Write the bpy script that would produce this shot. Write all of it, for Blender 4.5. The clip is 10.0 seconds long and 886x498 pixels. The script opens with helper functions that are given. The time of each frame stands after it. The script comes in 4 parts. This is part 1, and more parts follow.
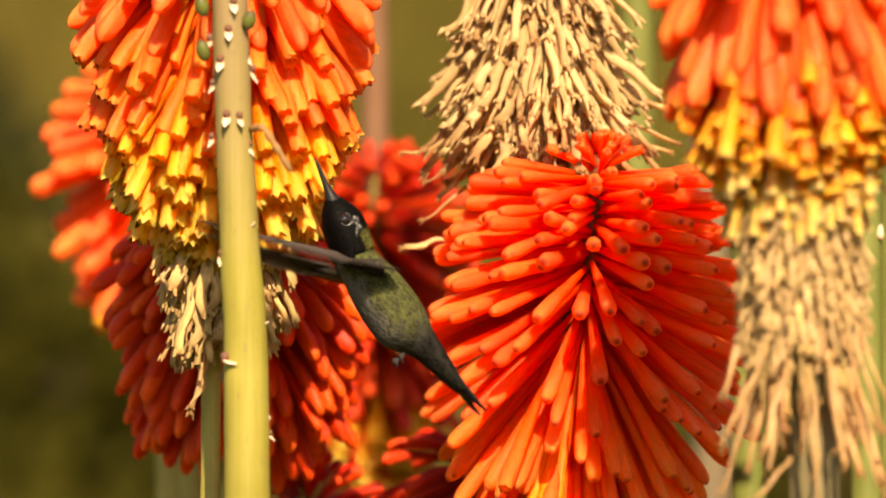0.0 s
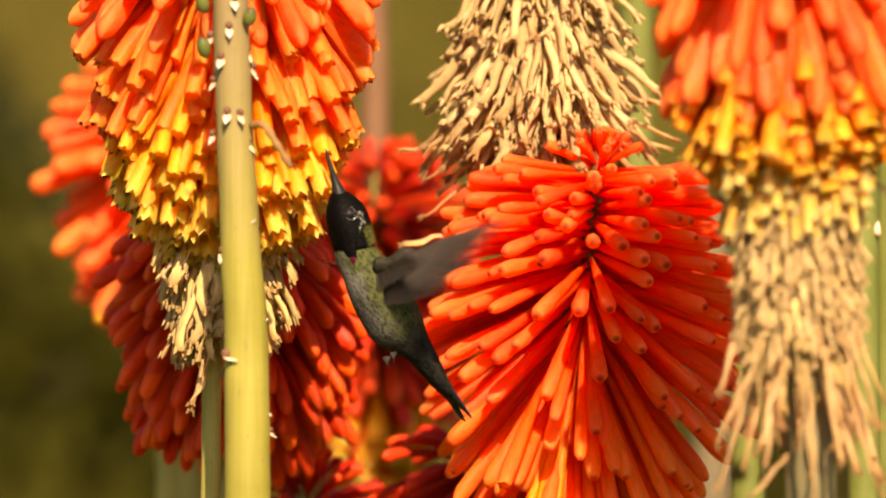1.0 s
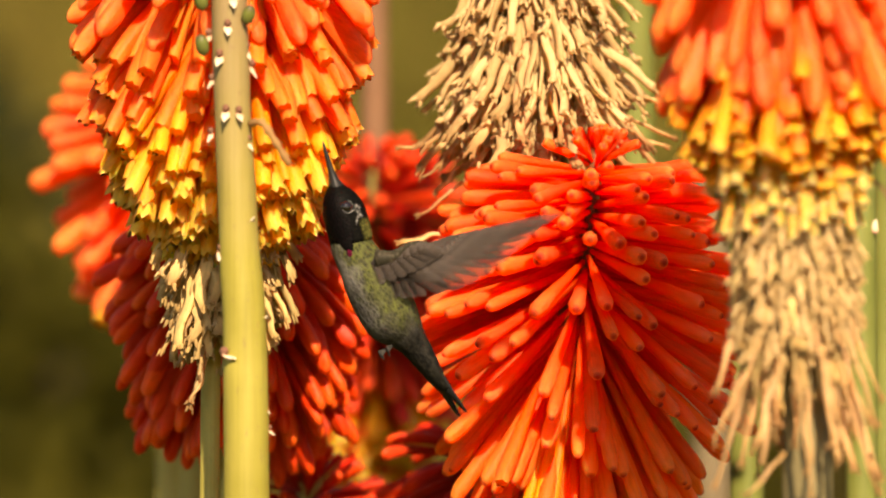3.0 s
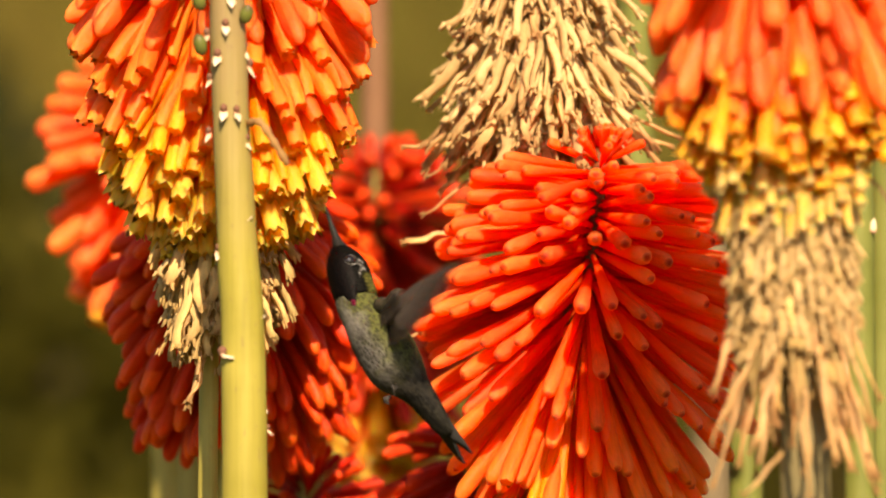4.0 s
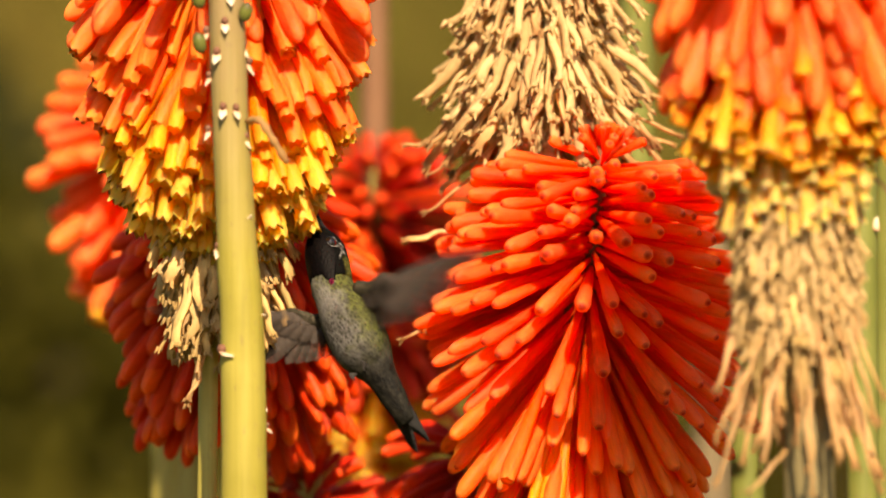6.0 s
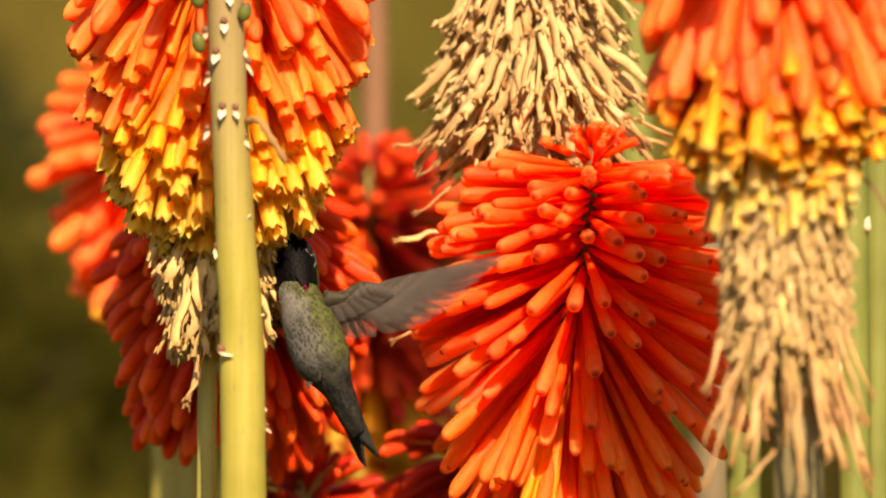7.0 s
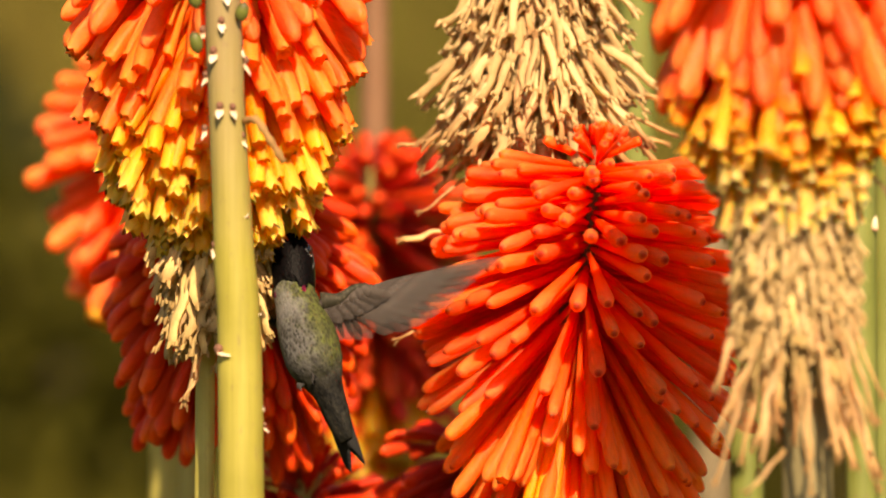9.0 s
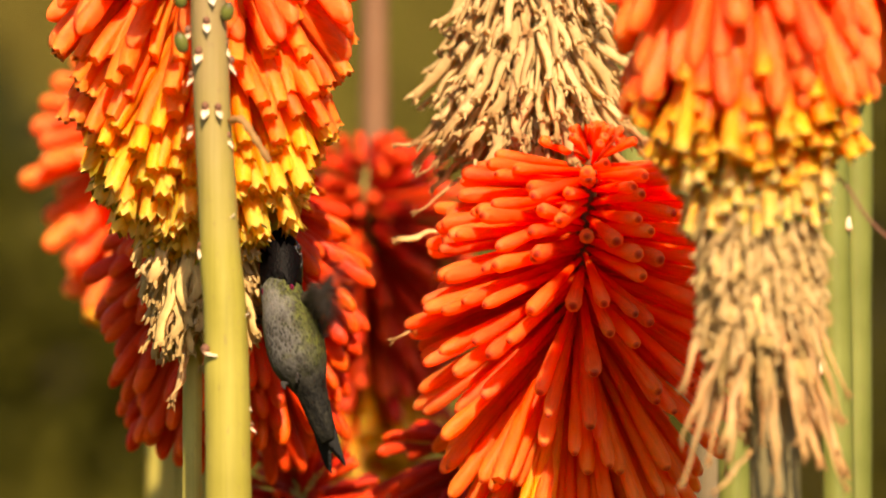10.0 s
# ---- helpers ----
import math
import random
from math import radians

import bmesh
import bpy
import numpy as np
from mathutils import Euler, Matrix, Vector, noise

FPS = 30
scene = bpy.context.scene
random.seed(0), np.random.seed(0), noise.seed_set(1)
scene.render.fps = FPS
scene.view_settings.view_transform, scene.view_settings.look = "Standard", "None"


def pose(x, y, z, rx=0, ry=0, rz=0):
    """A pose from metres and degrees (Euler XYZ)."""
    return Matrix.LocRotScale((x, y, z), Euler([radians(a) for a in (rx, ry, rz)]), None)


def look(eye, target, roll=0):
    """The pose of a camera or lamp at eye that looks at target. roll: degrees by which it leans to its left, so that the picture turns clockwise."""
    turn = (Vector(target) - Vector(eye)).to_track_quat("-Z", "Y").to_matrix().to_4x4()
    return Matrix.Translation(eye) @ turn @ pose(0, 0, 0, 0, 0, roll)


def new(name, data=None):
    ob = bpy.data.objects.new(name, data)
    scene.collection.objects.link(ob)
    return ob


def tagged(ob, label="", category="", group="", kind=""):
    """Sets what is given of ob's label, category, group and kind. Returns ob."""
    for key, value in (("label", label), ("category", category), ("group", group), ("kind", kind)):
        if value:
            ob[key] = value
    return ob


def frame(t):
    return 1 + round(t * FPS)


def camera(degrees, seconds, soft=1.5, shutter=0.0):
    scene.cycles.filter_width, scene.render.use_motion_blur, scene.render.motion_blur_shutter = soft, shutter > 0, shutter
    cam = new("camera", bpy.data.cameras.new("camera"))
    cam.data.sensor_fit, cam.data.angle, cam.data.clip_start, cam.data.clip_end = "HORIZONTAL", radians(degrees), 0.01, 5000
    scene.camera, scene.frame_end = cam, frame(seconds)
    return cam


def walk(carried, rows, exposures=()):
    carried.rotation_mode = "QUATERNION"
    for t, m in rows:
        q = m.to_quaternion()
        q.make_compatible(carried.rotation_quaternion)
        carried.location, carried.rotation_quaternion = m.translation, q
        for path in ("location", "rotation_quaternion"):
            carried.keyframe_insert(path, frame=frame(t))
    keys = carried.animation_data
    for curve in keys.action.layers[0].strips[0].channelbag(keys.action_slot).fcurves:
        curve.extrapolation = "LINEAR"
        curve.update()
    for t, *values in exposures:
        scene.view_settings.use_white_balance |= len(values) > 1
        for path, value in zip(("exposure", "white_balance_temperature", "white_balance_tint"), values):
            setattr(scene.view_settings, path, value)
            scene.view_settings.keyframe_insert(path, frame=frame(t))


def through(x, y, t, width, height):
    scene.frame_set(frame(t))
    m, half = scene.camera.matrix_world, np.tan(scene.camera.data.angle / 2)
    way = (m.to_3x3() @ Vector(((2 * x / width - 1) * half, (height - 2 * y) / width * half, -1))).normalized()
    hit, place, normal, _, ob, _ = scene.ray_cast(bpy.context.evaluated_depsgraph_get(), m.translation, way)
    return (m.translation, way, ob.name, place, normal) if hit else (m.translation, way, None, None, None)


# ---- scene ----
# ---------------------------------------------------------------- camera
cam = camera(7.0, 10.0, soft=1.9, shutter=0.45)
EYE = (0.0, -2.5637, 1.0)
TILTS = [(0.0, 0.0), (0.5, -0.0134), (1.0, -0.0245), (1.5, -0.0357), (2.0, -0.0357), (2.5, -0.0401), (4.0, -0.0468),
         (4.5, -0.0535), (5.0, -0.0491), (5.5, -0.058), (7.0, -0.0624), (8.5, -0.0635), (10.0, -0.0647)]
walk(cam, [(t, pose(*EYE, 90 + a, 0, 0)) for t, a in TILTS], [(0.0, 1.50, 8050, 18), (10.0, 1.50, 8050, 18)])
cam.data.dof.use_dof = True
cam.data.dof.focus_distance = 2.53
cam.data.dof.aperture_fstop = 8.4

# ---------------------------------------------------------------- light
SUN_TO = Vector((0.098, -0.75, 0.61)).normalized()
sun = new("sun", bpy.data.lights.new("sun", "SUN"))
sun.data.energy, sun.data.angle, sun.data.color = 4.3, radians(0.55), (1.0, 0.88, 0.68)
sun.matrix_world = look(SUN_TO * 20, (0, 0, 0))
world = bpy.data.worlds.new("sky")
world.use_nodes = True
scene.world = world
sky = world.node_tree.nodes.new("ShaderNodeTexSky")
sky.sky_type, sky.sun_disc = "NISHITA", False
sky.sun_elevation, sky.sun_rotation = math.asin(SUN_TO.z), math.atan2(SUN_TO.x, SUN_TO.y)
back = world.node_tree.nodes["Background"]
back.inputs["Strength"].default_value = 0.061
world.node_tree.links.new(sky.outputs[0], back.inputs["Color"])


# ---------------------------------------------------------------- materials
class Nodes:
    """Short hand for a node material."""

    def __init__(self, name):
        self.mat = bpy.data.materials.new(name)
        self.mat.use_nodes = True
        self.tree = self.mat.node_tree
        self.bsdf = self.tree.nodes["Principled BSDF"]
        self.out = self.tree.nodes["Material Output"]

    def add(self, kind, **links):
        node = self.tree.nodes.new("ShaderNode" + kind)
        for key, value in links.items():
            self.put(node, key, value)
        return node

    def put(self, node, key, value):
        key = int(key[1:]) if key[0] == "i" and key[1:].isdigit() else key.replace("_", " ")
        slot = node.inputs[key]
        if isinstance(value, bpy.types.NodeSocket):
            self.tree.links.new(value, slot)
        else:
            slot.default_value = value

    def noise(self, vector, scale, detail=3.0, rough=0.55):
        return self.add("TexNoise", Vector=vector, Scale=scale, Detail=detail, Roughness=rough).outputs["Fac"]

    def ramp(self, fac, stops):
        node = self.add("ValToRGB", Fac=fac)
        while len(node.color_ramp.elements) < len(stops):
            node.color_ramp.elements.new(0.5)
        for element, (place, colour) in zip(node.color_ramp.elements, stops):
            element.position = place
            element.color = (*colour, 1) if len(colour) == 3 else colour
        return node.outputs["Color"]

    def mix(self, fac, a, b, mode="MIX"):
        node = self.add("Mix")
        node.data_type, node.blend_type = "RGBA", mode
        node.clamp_factor = True
        for slot, value in ((node.inputs[0], fac), (node.inputs[6], a), (node.inputs[7], b)):
            if isinstance(value, bpy.types.NodeSocket):
                self.tree.links.new(value, slot)
            elif isinstance(value, tuple):
                slot.default_value = (*value, 1)
            else:
                slot.default_value = value
        return node.outputs[2]

    def math(self, op, a, b=0.0):
        node = self.add("Math", i0=a, i1=b)
        node.operation = op
        return node.outputs[0]

    def span(self, value, a, b, c=0.0, d=1.0):
        return self.add("MapRange", Value=value, From_Min=a, From_Max=b, To_Min=c, To_Max=d).outputs[0]

    def stretch(self, vector, x, y, z):
        return self.add("Mapping", Vector=vector, Scale=(x, y, z)).outputs[0]

    def finish(self, colour, rough=0.5, bump=None, depth=0.3, reach=0.001, glossy=0.4, metal=0.0, through=0.0, deep=0.0):
        if deep:
            self.put(self.bsdf, "Subsurface_Weight", deep)
            self.put(self.bsdf, "Subsurface_Radius", (1.0, 0.25, 0.1))
            self.put(self.bsdf, "Subsurface_Scale", 0.009)
        self.put(self.bsdf, "Base_Color", colour if not isinstance(colour, tuple) else (*colour, 1))
        self.put(self.bsdf, "Roughness", rough)
        self.put(self.bsdf, "Specular_IOR_Level", glossy)
        self.put(self.bsdf, "Metallic", metal)
        normal = None
        if bump is not None:
            normal = self.add("Bump", Height=bump, Strength=depth, Distance=reach).outputs[0]
            self.put(self.bsdf, "Normal", normal)
        if through:
            back_light = self.add("BsdfTranslucent", Color=colour if not isinstance(colour, tuple) else (*colour, 1))
            both = self.add("MixShader", i0=through, i1=self.bsdf.outputs[0], i2=back_light.outputs[0])
            self.tree.links.new(both.outputs[0], self.out.inputs["Surface"])
        return self.mat


def petal(name, stops, rough=0.52, spread=0.13, through=0.42, deep=0.65, dot=None):
    """A waxy floret: colour runs along its length, streaked, and differs from floret to floret."""
    n = Nodes(name)
    where = n.add("TexCoord").outputs["Object"]
    along = n.add("SeparateXYZ", Vector=where).outputs["Z"]
    luck = n.add("ObjectInfo").outputs["Random"]
    shift = n.math("ADD", along, n.span(luck, 0, 1, -0.06, 0.06))
    colour = n.ramp(shift, stops)
    if dot:
        colour = n.mix(n.span(along, 0.982, 0.998), colour, dot)
    streak = n.noise(n.stretch(where, 1.3, 1.3, 1.2), 3.0, 4.0)
    blotch = n.noise(n.stretch(where, 0.5, 0.5, 6.0), 1.4, 3.0)
    tone = n.math("MULTIPLY", n.span(streak, 0.25, 0.75, 0.86, 1.12), n.span(luck, 0, 1, 1 - spread, 1 + spread))
    tone = n.math("MULTIPLY", tone, n.span(blotch, 0.3, 0.7, 0.9, 1.08))
    hue = n.add("HueSaturation", Color=colour, Hue=n.span(n.math("FRACT", n.math("MULTIPLY", luck, 7.31)), 0, 1, 0.4965, 0.5045), Value=tone)
    ribs = n.noise(n.stretch(where, 2.2, 2.2, 0.6), 2.0, 2.0)
    return n.finish(hue.outputs[0], rough, ribs, 0.25, 0.0006, 0.22, through=through, deep=deep)


# Paler tips on the red and coral buds are painted sunlit ends.
RED_BUD = petal("red_bud", [(0.0, (0.88, 0.028, 0.004)), (0.22, (0.98, 0.066, 0.009)), (0.7, (0.99, 0.128, 0.026)), (0.92, (0.99, 0.20, 0.052)), (1.0, (0.99, 0.23, 0.064))], through=0.6, deep=0.8, dot=(0.36, 0.04, 0.014))
ORANGE_BUD = petal("orange_bud", [(0.0, (0.90, 0.045, 0.006)), (0.3, (0.98, 0.105, 0.012)), (0.7, (0.99, 0.18, 0.028)), (1.0, (0.99, 0.29, 0.055))], through=0.6, deep=0.8, dot=(0.45, 0.06, 0.016))
CORAL_BUD = petal("coral_bud", [(0.0, (0.80, 0.026, 0.003)), (0.35, (0.96, 0.100, 0.009)), (0.85, (0.98, 0.175, 0.040)), (1.0, (0.98, 0.23, 0.060))], through=0.46)
CORAL_TUBE = petal("coral_tube", [(0.0, (0.80, 0.026, 0.003)), (0.35, (0.95, 0.080, 0.008)), (0.84, (0.96, 0.12, 0.024)), (0.97, (0.90, 0.30, 0.018)), (1.0, (0.88, 0.38, 0.025))])
ORANGE_TUBE = petal("orange_tube", [(0.0, (0.90, 0.060, 0.005)), (0.4, (0.97, 0.13, 0.012)), (0.85, (0.98, 0.185, 0.030)), (1.0, (0.97, 0.27, 0.040))], through=0.48)
GOLD_TUBE = petal("gold_tube", [(0.0, (0.93, 0.12, 0.008)), (0.45, (0.95, 0.22, 0.012)), (0.8, (0.96, 0.31, 0.020)), (1.0, (0.95, 0.46, 0.035))], through=0.48)
YELLOW_TUBE = petal("yellow_tube", [(0.0, (0.93, 0.22, 0.012)), (0.5, (0.96, 0.35, 0.020)), (0.85, (0.96, 0.49, 0.045)), (1.0, (0.95, 0.58, 0.10))], through=0.55)
# Shade is put into the colour of these two reds, for heads behind.
SHADED_RED = petal("shaded_red", [(0.0, (0.24, 0.006, 0.002)), (0.3, (0.38, 0.012, 0.003)), (0.9, (0.54, 0.028, 0.005)), (1.0, (0.64, 0.055, 0.008))], through=0.12, deep=0.3)
SHADED_CRIMSON = petal("shaded_crimson_bud", [(0.0, (0.36, 0.009, 0.003)), (0.3, (0.50, 0.018, 0.003)), (0.9, (0.68, 0.046, 0.006)), (1.0, (0.76, 0.080, 0.010))], through=0.12, deep=0.3)
DRY = petal("dry_floret", [(0.0, (0.56, 0.36, 0.14)), (0.45, (0.75, 0.51, 0.27)), (0.85, (0.73, 0.48, 0.23)), (0.97, (0.54, 0.33, 0.14)), (1.0, (0.42, 0.24, 0.10))], 0.8, 0.22, 0.55, 0.0)
DRY_GOLD = petal("dry_gold", [(0.0, (0.52, 0.34, 0.11)), (0.6, (0.68, 0.48, 0.205)), (0.9, (0.61, 0.42, 0.17)), (1.0, (0.44, 0.28, 0.11))], 0.75, 0.34, 0.38, 0.0)


def stem_material(name, low, high, spots=(0.16, 0.10, 0.05), amount=0.25, upper_tone=None, upper_from=0.99):
    n = Nodes(name)
    where = n.add("TexCoord").outputs["Object"]
    fibre = n.noise(n.stretch(where, 900, 900, 14), 1.0, 4.0)
    patch = n.noise(where, 38.0, 4.0)
    colour = n.mix(n.span(patch, 0.3, 0.7), low, high)
    if upper_tone:
        height = n.add("SeparateXYZ", Vector=where).outputs["Z"]
        colour = n.mix(n.span(n.math("ADD", height, n.span(patch, 0.2, 0.8, -0.02, 0.02)), upper_from, upper_from + 0.085 if upper_from > 0.98 else upper_from + 0.02, 0.0, 0.9), colour, upper_tone)
    colour = n.mix(n.span(fibre, 0.35, 0.75, 0.0, 0.35), colour, tuple(c * 0.6 for c in low))
    fleck = n.noise(n.stretch(where, 420, 420, 190), 1.0, 3.0)
    colour = n.mix(n.span(fleck, 0.62, 0.72, 0.0, amount), colour, spots)
    return n.finish(colour, 0.5, fibre, 0.35, 0.0005, 0.3)


OLIVE_STEM = stem_material("olive_stem", (0.28, 0.24, 0.05), (0.36, 0.31, 0.08))
BARE_STEM = stem_material("bare_stem", (0.215, 0.190, 0.030), (0.285, 0.250, 0.050), amount=0.45, upper_tone=(0.21, 0.145, 0.075))
GREEN_STEM = stem_material("green_stem", (0.105, 0.120, 0.024), (0.150, 0.165, 0.040))
# The dark red upper end is painted shade, for the gaps between buds.
RED_STEM = stem_material("red_stem", (0.13, 0.14, 0.03), (0.18, 0.19, 0.045), upper_tone=(0.16, 0.018, 0.008), upper_from=0.945)
PINK_STEM = stem_material("pink_stem", (0.145, 0.070, 0.034), (0.175, 0.088, 0.045))
TAN_STEM = stem_material("tan_stem", (0.12, 0.10, 0.045), (0.19, 0.155, 0.075), amount=0.45)
GREY_STEM = stem_material("grey_stem", (0.12, 0.09, 0.05), (0.16, 0.12, 0.068))
BRACT = petal("pale_bract", [(0.0, (0.30, 0.12, 0.06)), (0.3, (0.58, 0.42, 0.28)), (1.0, (0.66, 0.56, 0.42))], 0.7, 0.13, 0.1, 0.0)
SCAR = Nodes("brown_scar").finish((0.13, 0.055, 0.03), 0.8)
CAPSULE = petal("seed_capsule", [(0.0, (0.07, 0.07, 0.018)), (0.6, (0.10, 0.115, 0.024)), (1.0, (0.06, 0.04, 0.02))], 0.4, 0.13, 0.0, 0.0)


def leaf_material(name, dark, light):
    n = Nodes(name)
    where = n.add("TexCoord").outputs["Object"]
    island = n.add("NewGeometry").outputs["Random Per Island"]
    colour = n.mix(island, dark, light)
    colour = n.mix(n.span(n.noise(where, 60.0), 0.35, 0.7, 0, 0.4), colour, tuple(c * 0.6 for c in dark))
    return n.finish(colour, 0.7, glossy=0.05, through=0.2)


def ground_material():
    n = Nodes("dry_grass_ground")
    where = n.add("TexCoord").outputs["Object"]
    wide, fine = n.noise(where, 1.3, 4.0), n.noise(where, 25.0, 5.0)
    colour = n.ramp(wide, [(0.30, (0.022, 0.025, 0.003)), (0.48, (0.060, 0.056, 0.007)), (0.62, (0.125, 0.096, 0.020)), (0.8, (0.185, 0.135, 0.036))])
    colour = n.mix(n.span(fine, 0.3, 0.7, 0.0, 0.6), colour, (0.07, 0.07, 0.018))
    return n.finish(colour, 0.95, fine, 0.6, 0.05, 0.02)


GROUND = ground_material()
# Near-black leaf colour stands in for deep shade inside the shrub.
SHADED_LEAF = leaf_material("shaded_shrub_leaf", (0.006, 0.010, 0.004), (0.022, 0.027, 0.009))
OLIVE_LEAF = leaf_material("olive_shrub_leaf", (0.032, 0.031, 0.004), (0.070, 0.062, 0.008))
GRASS_BLADE = leaf_material("dry_grass_blade", (0.06, 0.050, 0.008), (0.165, 0.118, 0.028))
BARK = stem_material("bark", (0.045, 0.033, 0.018), (0.07, 0.05, 0.03))


def plumage(name):
    """Breast grey with dark flecks, turning to bronzy green on the flanks and back."""
    n = Nodes(name)
    where = n.add("TexCoord").outputs["Object"]
    split = n.add("SeparateXYZ", Vector=where)
    scales = n.add("TexVoronoi", Vector=n.stretch(where, 1, 1, 0.62), Scale=950.0)
    barbs = n.noise(n.stretch(where, 1500, 1500, 320), 1.0, 4.0)
    wander = n.span(n.noise(where, 210.0, 4.0), 0.2, 0.8, -0.0035, 0.0035)
    side = n.span(n.math("ADD", split.outputs["Y"], wander), -0.0096, -0.0048)
    grey = n.mix(n.span(scales.outputs["Distance"], 0.15, 0.60), (0.013, 0.0125, 0.012), (0.082, 0.079, 0.076))
    green = n.mix(n.span(scales.outputs["Distance"], 0.15, 0.60), (0.012, 0.015, 0.003), (0.074, 0.083, 0.021))
    colour = n.mix(side, grey, green)
    low = n.span(n.math("ADD", split.outputs["Z"], wander), -0.006, -0.016)
    vent = n.mix(n.span(n.noise(where, 330.0, 4.0), 0.38, 0.62), (0.060, 0.057, 0.052), (0.004, 0.004, 0.0035))
    colour = n.mix(low, colour, vent)
    colour = n.mix(n.span(barbs, 0.35, 0.7, 0.0, 0.45), colour, (0.03, 0.03, 0.02))
    colour = n.mix(n.span(n.math("ADD", split.outputs["Z"], wander), -0.012, -0.019, 0.0, 0.96), colour, (0.0030, 0.0030, 0.0026))
    mottle = n.noise(n.stretch(where, 1, 1, 0.6), 420.0, 5.0, 0.7)
    colour = n.mix(n.span(mottle, 0.46, 0.62, 0.0, 0.6), colour, (0.022, 0.020, 0.015))
    broad = n.noise(where, 150.0, 3.0)
    colour = n.mix(n.span(broad, 0.5, 0.72, 0.0, 0.4), colour, (0.020, 0.019, 0.013))
    bib = n.math("MULTIPLY", n.span(n.math("ADD", split.outputs["Z"], wander), 0.006, 0.013), n.math("SUBTRACT", 1.0, side))
    colour = n.mix(n.math("MULTIPLY", bib, 0.7), colour, (0.14, 0.135, 0.125))
    crown = n.span(n.math("ADD", split.outputs["Z"], n.math("MULTIPLY", wander, 1.3)), 0.0235, 0.0270)
    colour = n.mix(crown, colour, (0.010, 0.010, 0.007))
    bump = n.math("ADD", scales.outputs["Distance"], n.math("MULTIPLY", barbs, 0.8))
    return n.finish(colour, 0.65, bump, 0.5, 0.0005, 0.06)


def dark_feather(name, dark, light, scale=900.0, metal=0.0, rough=0.5, through=0.0):
    n = Nodes(name)
    where = n.add("TexCoord").outputs["Object"]
    cells = n.add("TexVoronoi", Vector=n.stretch(where, 1, 1, 0.7), Scale=scale).outputs["Distance"]
    colour = n.mix(n.span(cells, 0.1, 0.6), light, dark)
    return n.finish(colour, rough, cells, 0.45, 0.0003, 0.05, metal, through)


def vane(name, dark, light, through, sheer=0.0):
    n = Nodes(name)
    where = n.add("TexCoord").outputs["Object"]
    barbs = n.noise(n.stretch(where, 26, 1, 3), 1.0, 4.0)
    luck = n.add("ObjectInfo").outputs["Random"]
    colour = n.mix(n.math("MULTIPLY", n.span(barbs, 0.3, 0.7), n.span(luck, 0, 1, 0.5, 1.0)), dark, light)
    mat = n.finish(colour, 0.6, barbs, 0.3, 0.0003, 0.15, through=through)
    if sheer:
        solid = n.out.inputs["Surface"].links[0].from_socket
        reach = n.add("SeparateXYZ", Vector=where).outputs["X"]
        gaps = n.add("MixShader", i0=n.span(reach, 0.15, 1.0, 0.10, sheer), i1=solid, i2=n.add("BsdfTransparent").outputs[0])
        n.tree.links.new(gaps.outputs[0], n.out.inputs["Surface"])
    return mat


def head_plumage():
    """Black crown and ear patch, bronzy nape, and a white streak that runs from behind the eye down beside the throat."""
    n = Nodes("head_plumage")
    where = n.add("TexCoord").outputs["Object"]
    split = n.add("SeparateXYZ", Vector=where)
    wander = n.span(n.noise(where, 420.0, 4.0), 0.2, 0.8, -0.0012, 0.0012)
    y, z = n.math("ADD", split.outputs["Y"], wander), n.math("ADD", split.outputs["Z"], wander)
    cells = n.add("TexVoronoi", Vector=n.stretch(where, 1, 1, 0.7), Scale=1300.0).outputs["Distance"]

    def streak(a, b):
        """Distance from the line a-b in the side view."""
        dy, dz = b[0] - a[0], b[1] - a[1]
        py, pz = n.math("SUBTRACT", y, a[0]), n.math("SUBTRACT", z, a[1])
        f = n.math("DIVIDE", n.math("ADD", n.math("MULTIPLY", py, dy), n.math("MULTIPLY", pz, dz)), dy * dy + dz * dz)
        f = n.math("MINIMUM", n.math("MAXIMUM", f, 0.0), 1.0)
        qy, qz = n.math("SUBTRACT", py, n.math("MULTIPLY", f, dy)), n.math("SUBTRACT", pz, n.math("MULTIPLY", f, dz))
        return n.math("SQRT", n.math("ADD", n.math("MULTIPLY", qy, qy), n.math("MULTIPLY", qz, qz)))

    colour = n.mix(n.span(cells, 0.1, 0.6), (0.0045, 0.0045, 0.0035), (0.0018, 0.0018, 0.0016))
    olive = n.mix(n.span(cells, 0.1, 0.6), (0.12, 0.115, 0.030), (0.035, 0.036, 0.010))
    colour = n.mix(n.math("MULTIPLY", n.span(z, 0.0300, 0.0270), n.span(y, 0.0006, 0.0026)), colour, olive)
    ragged = n.span(n.noise(where, 900.0, 3.0), 0.35, 0.6)
    white = n.mix(n.span(cells, 0.1, 0.6), (0.30, 0.29, 0.28), (0.07, 0.07, 0.065))
    for a, b, wide in (((0.0011, 0.0332), (0.0022, 0.0308), 0.0010), ((0.0008, 0.0302), (-0.0006, 0.0280), 0.0004), ((-0.0042, 0.0368), (-0.0032, 0.0376), 0.0003)):
        colour = n.mix(n.math("MULTIPLY", n.span(streak(a, b), wide * 1.5, wide * 0.4), ragged), colour, white)
    return n.finish(colour, 0.6, cells, 0.3, 0.0002, 0.03)


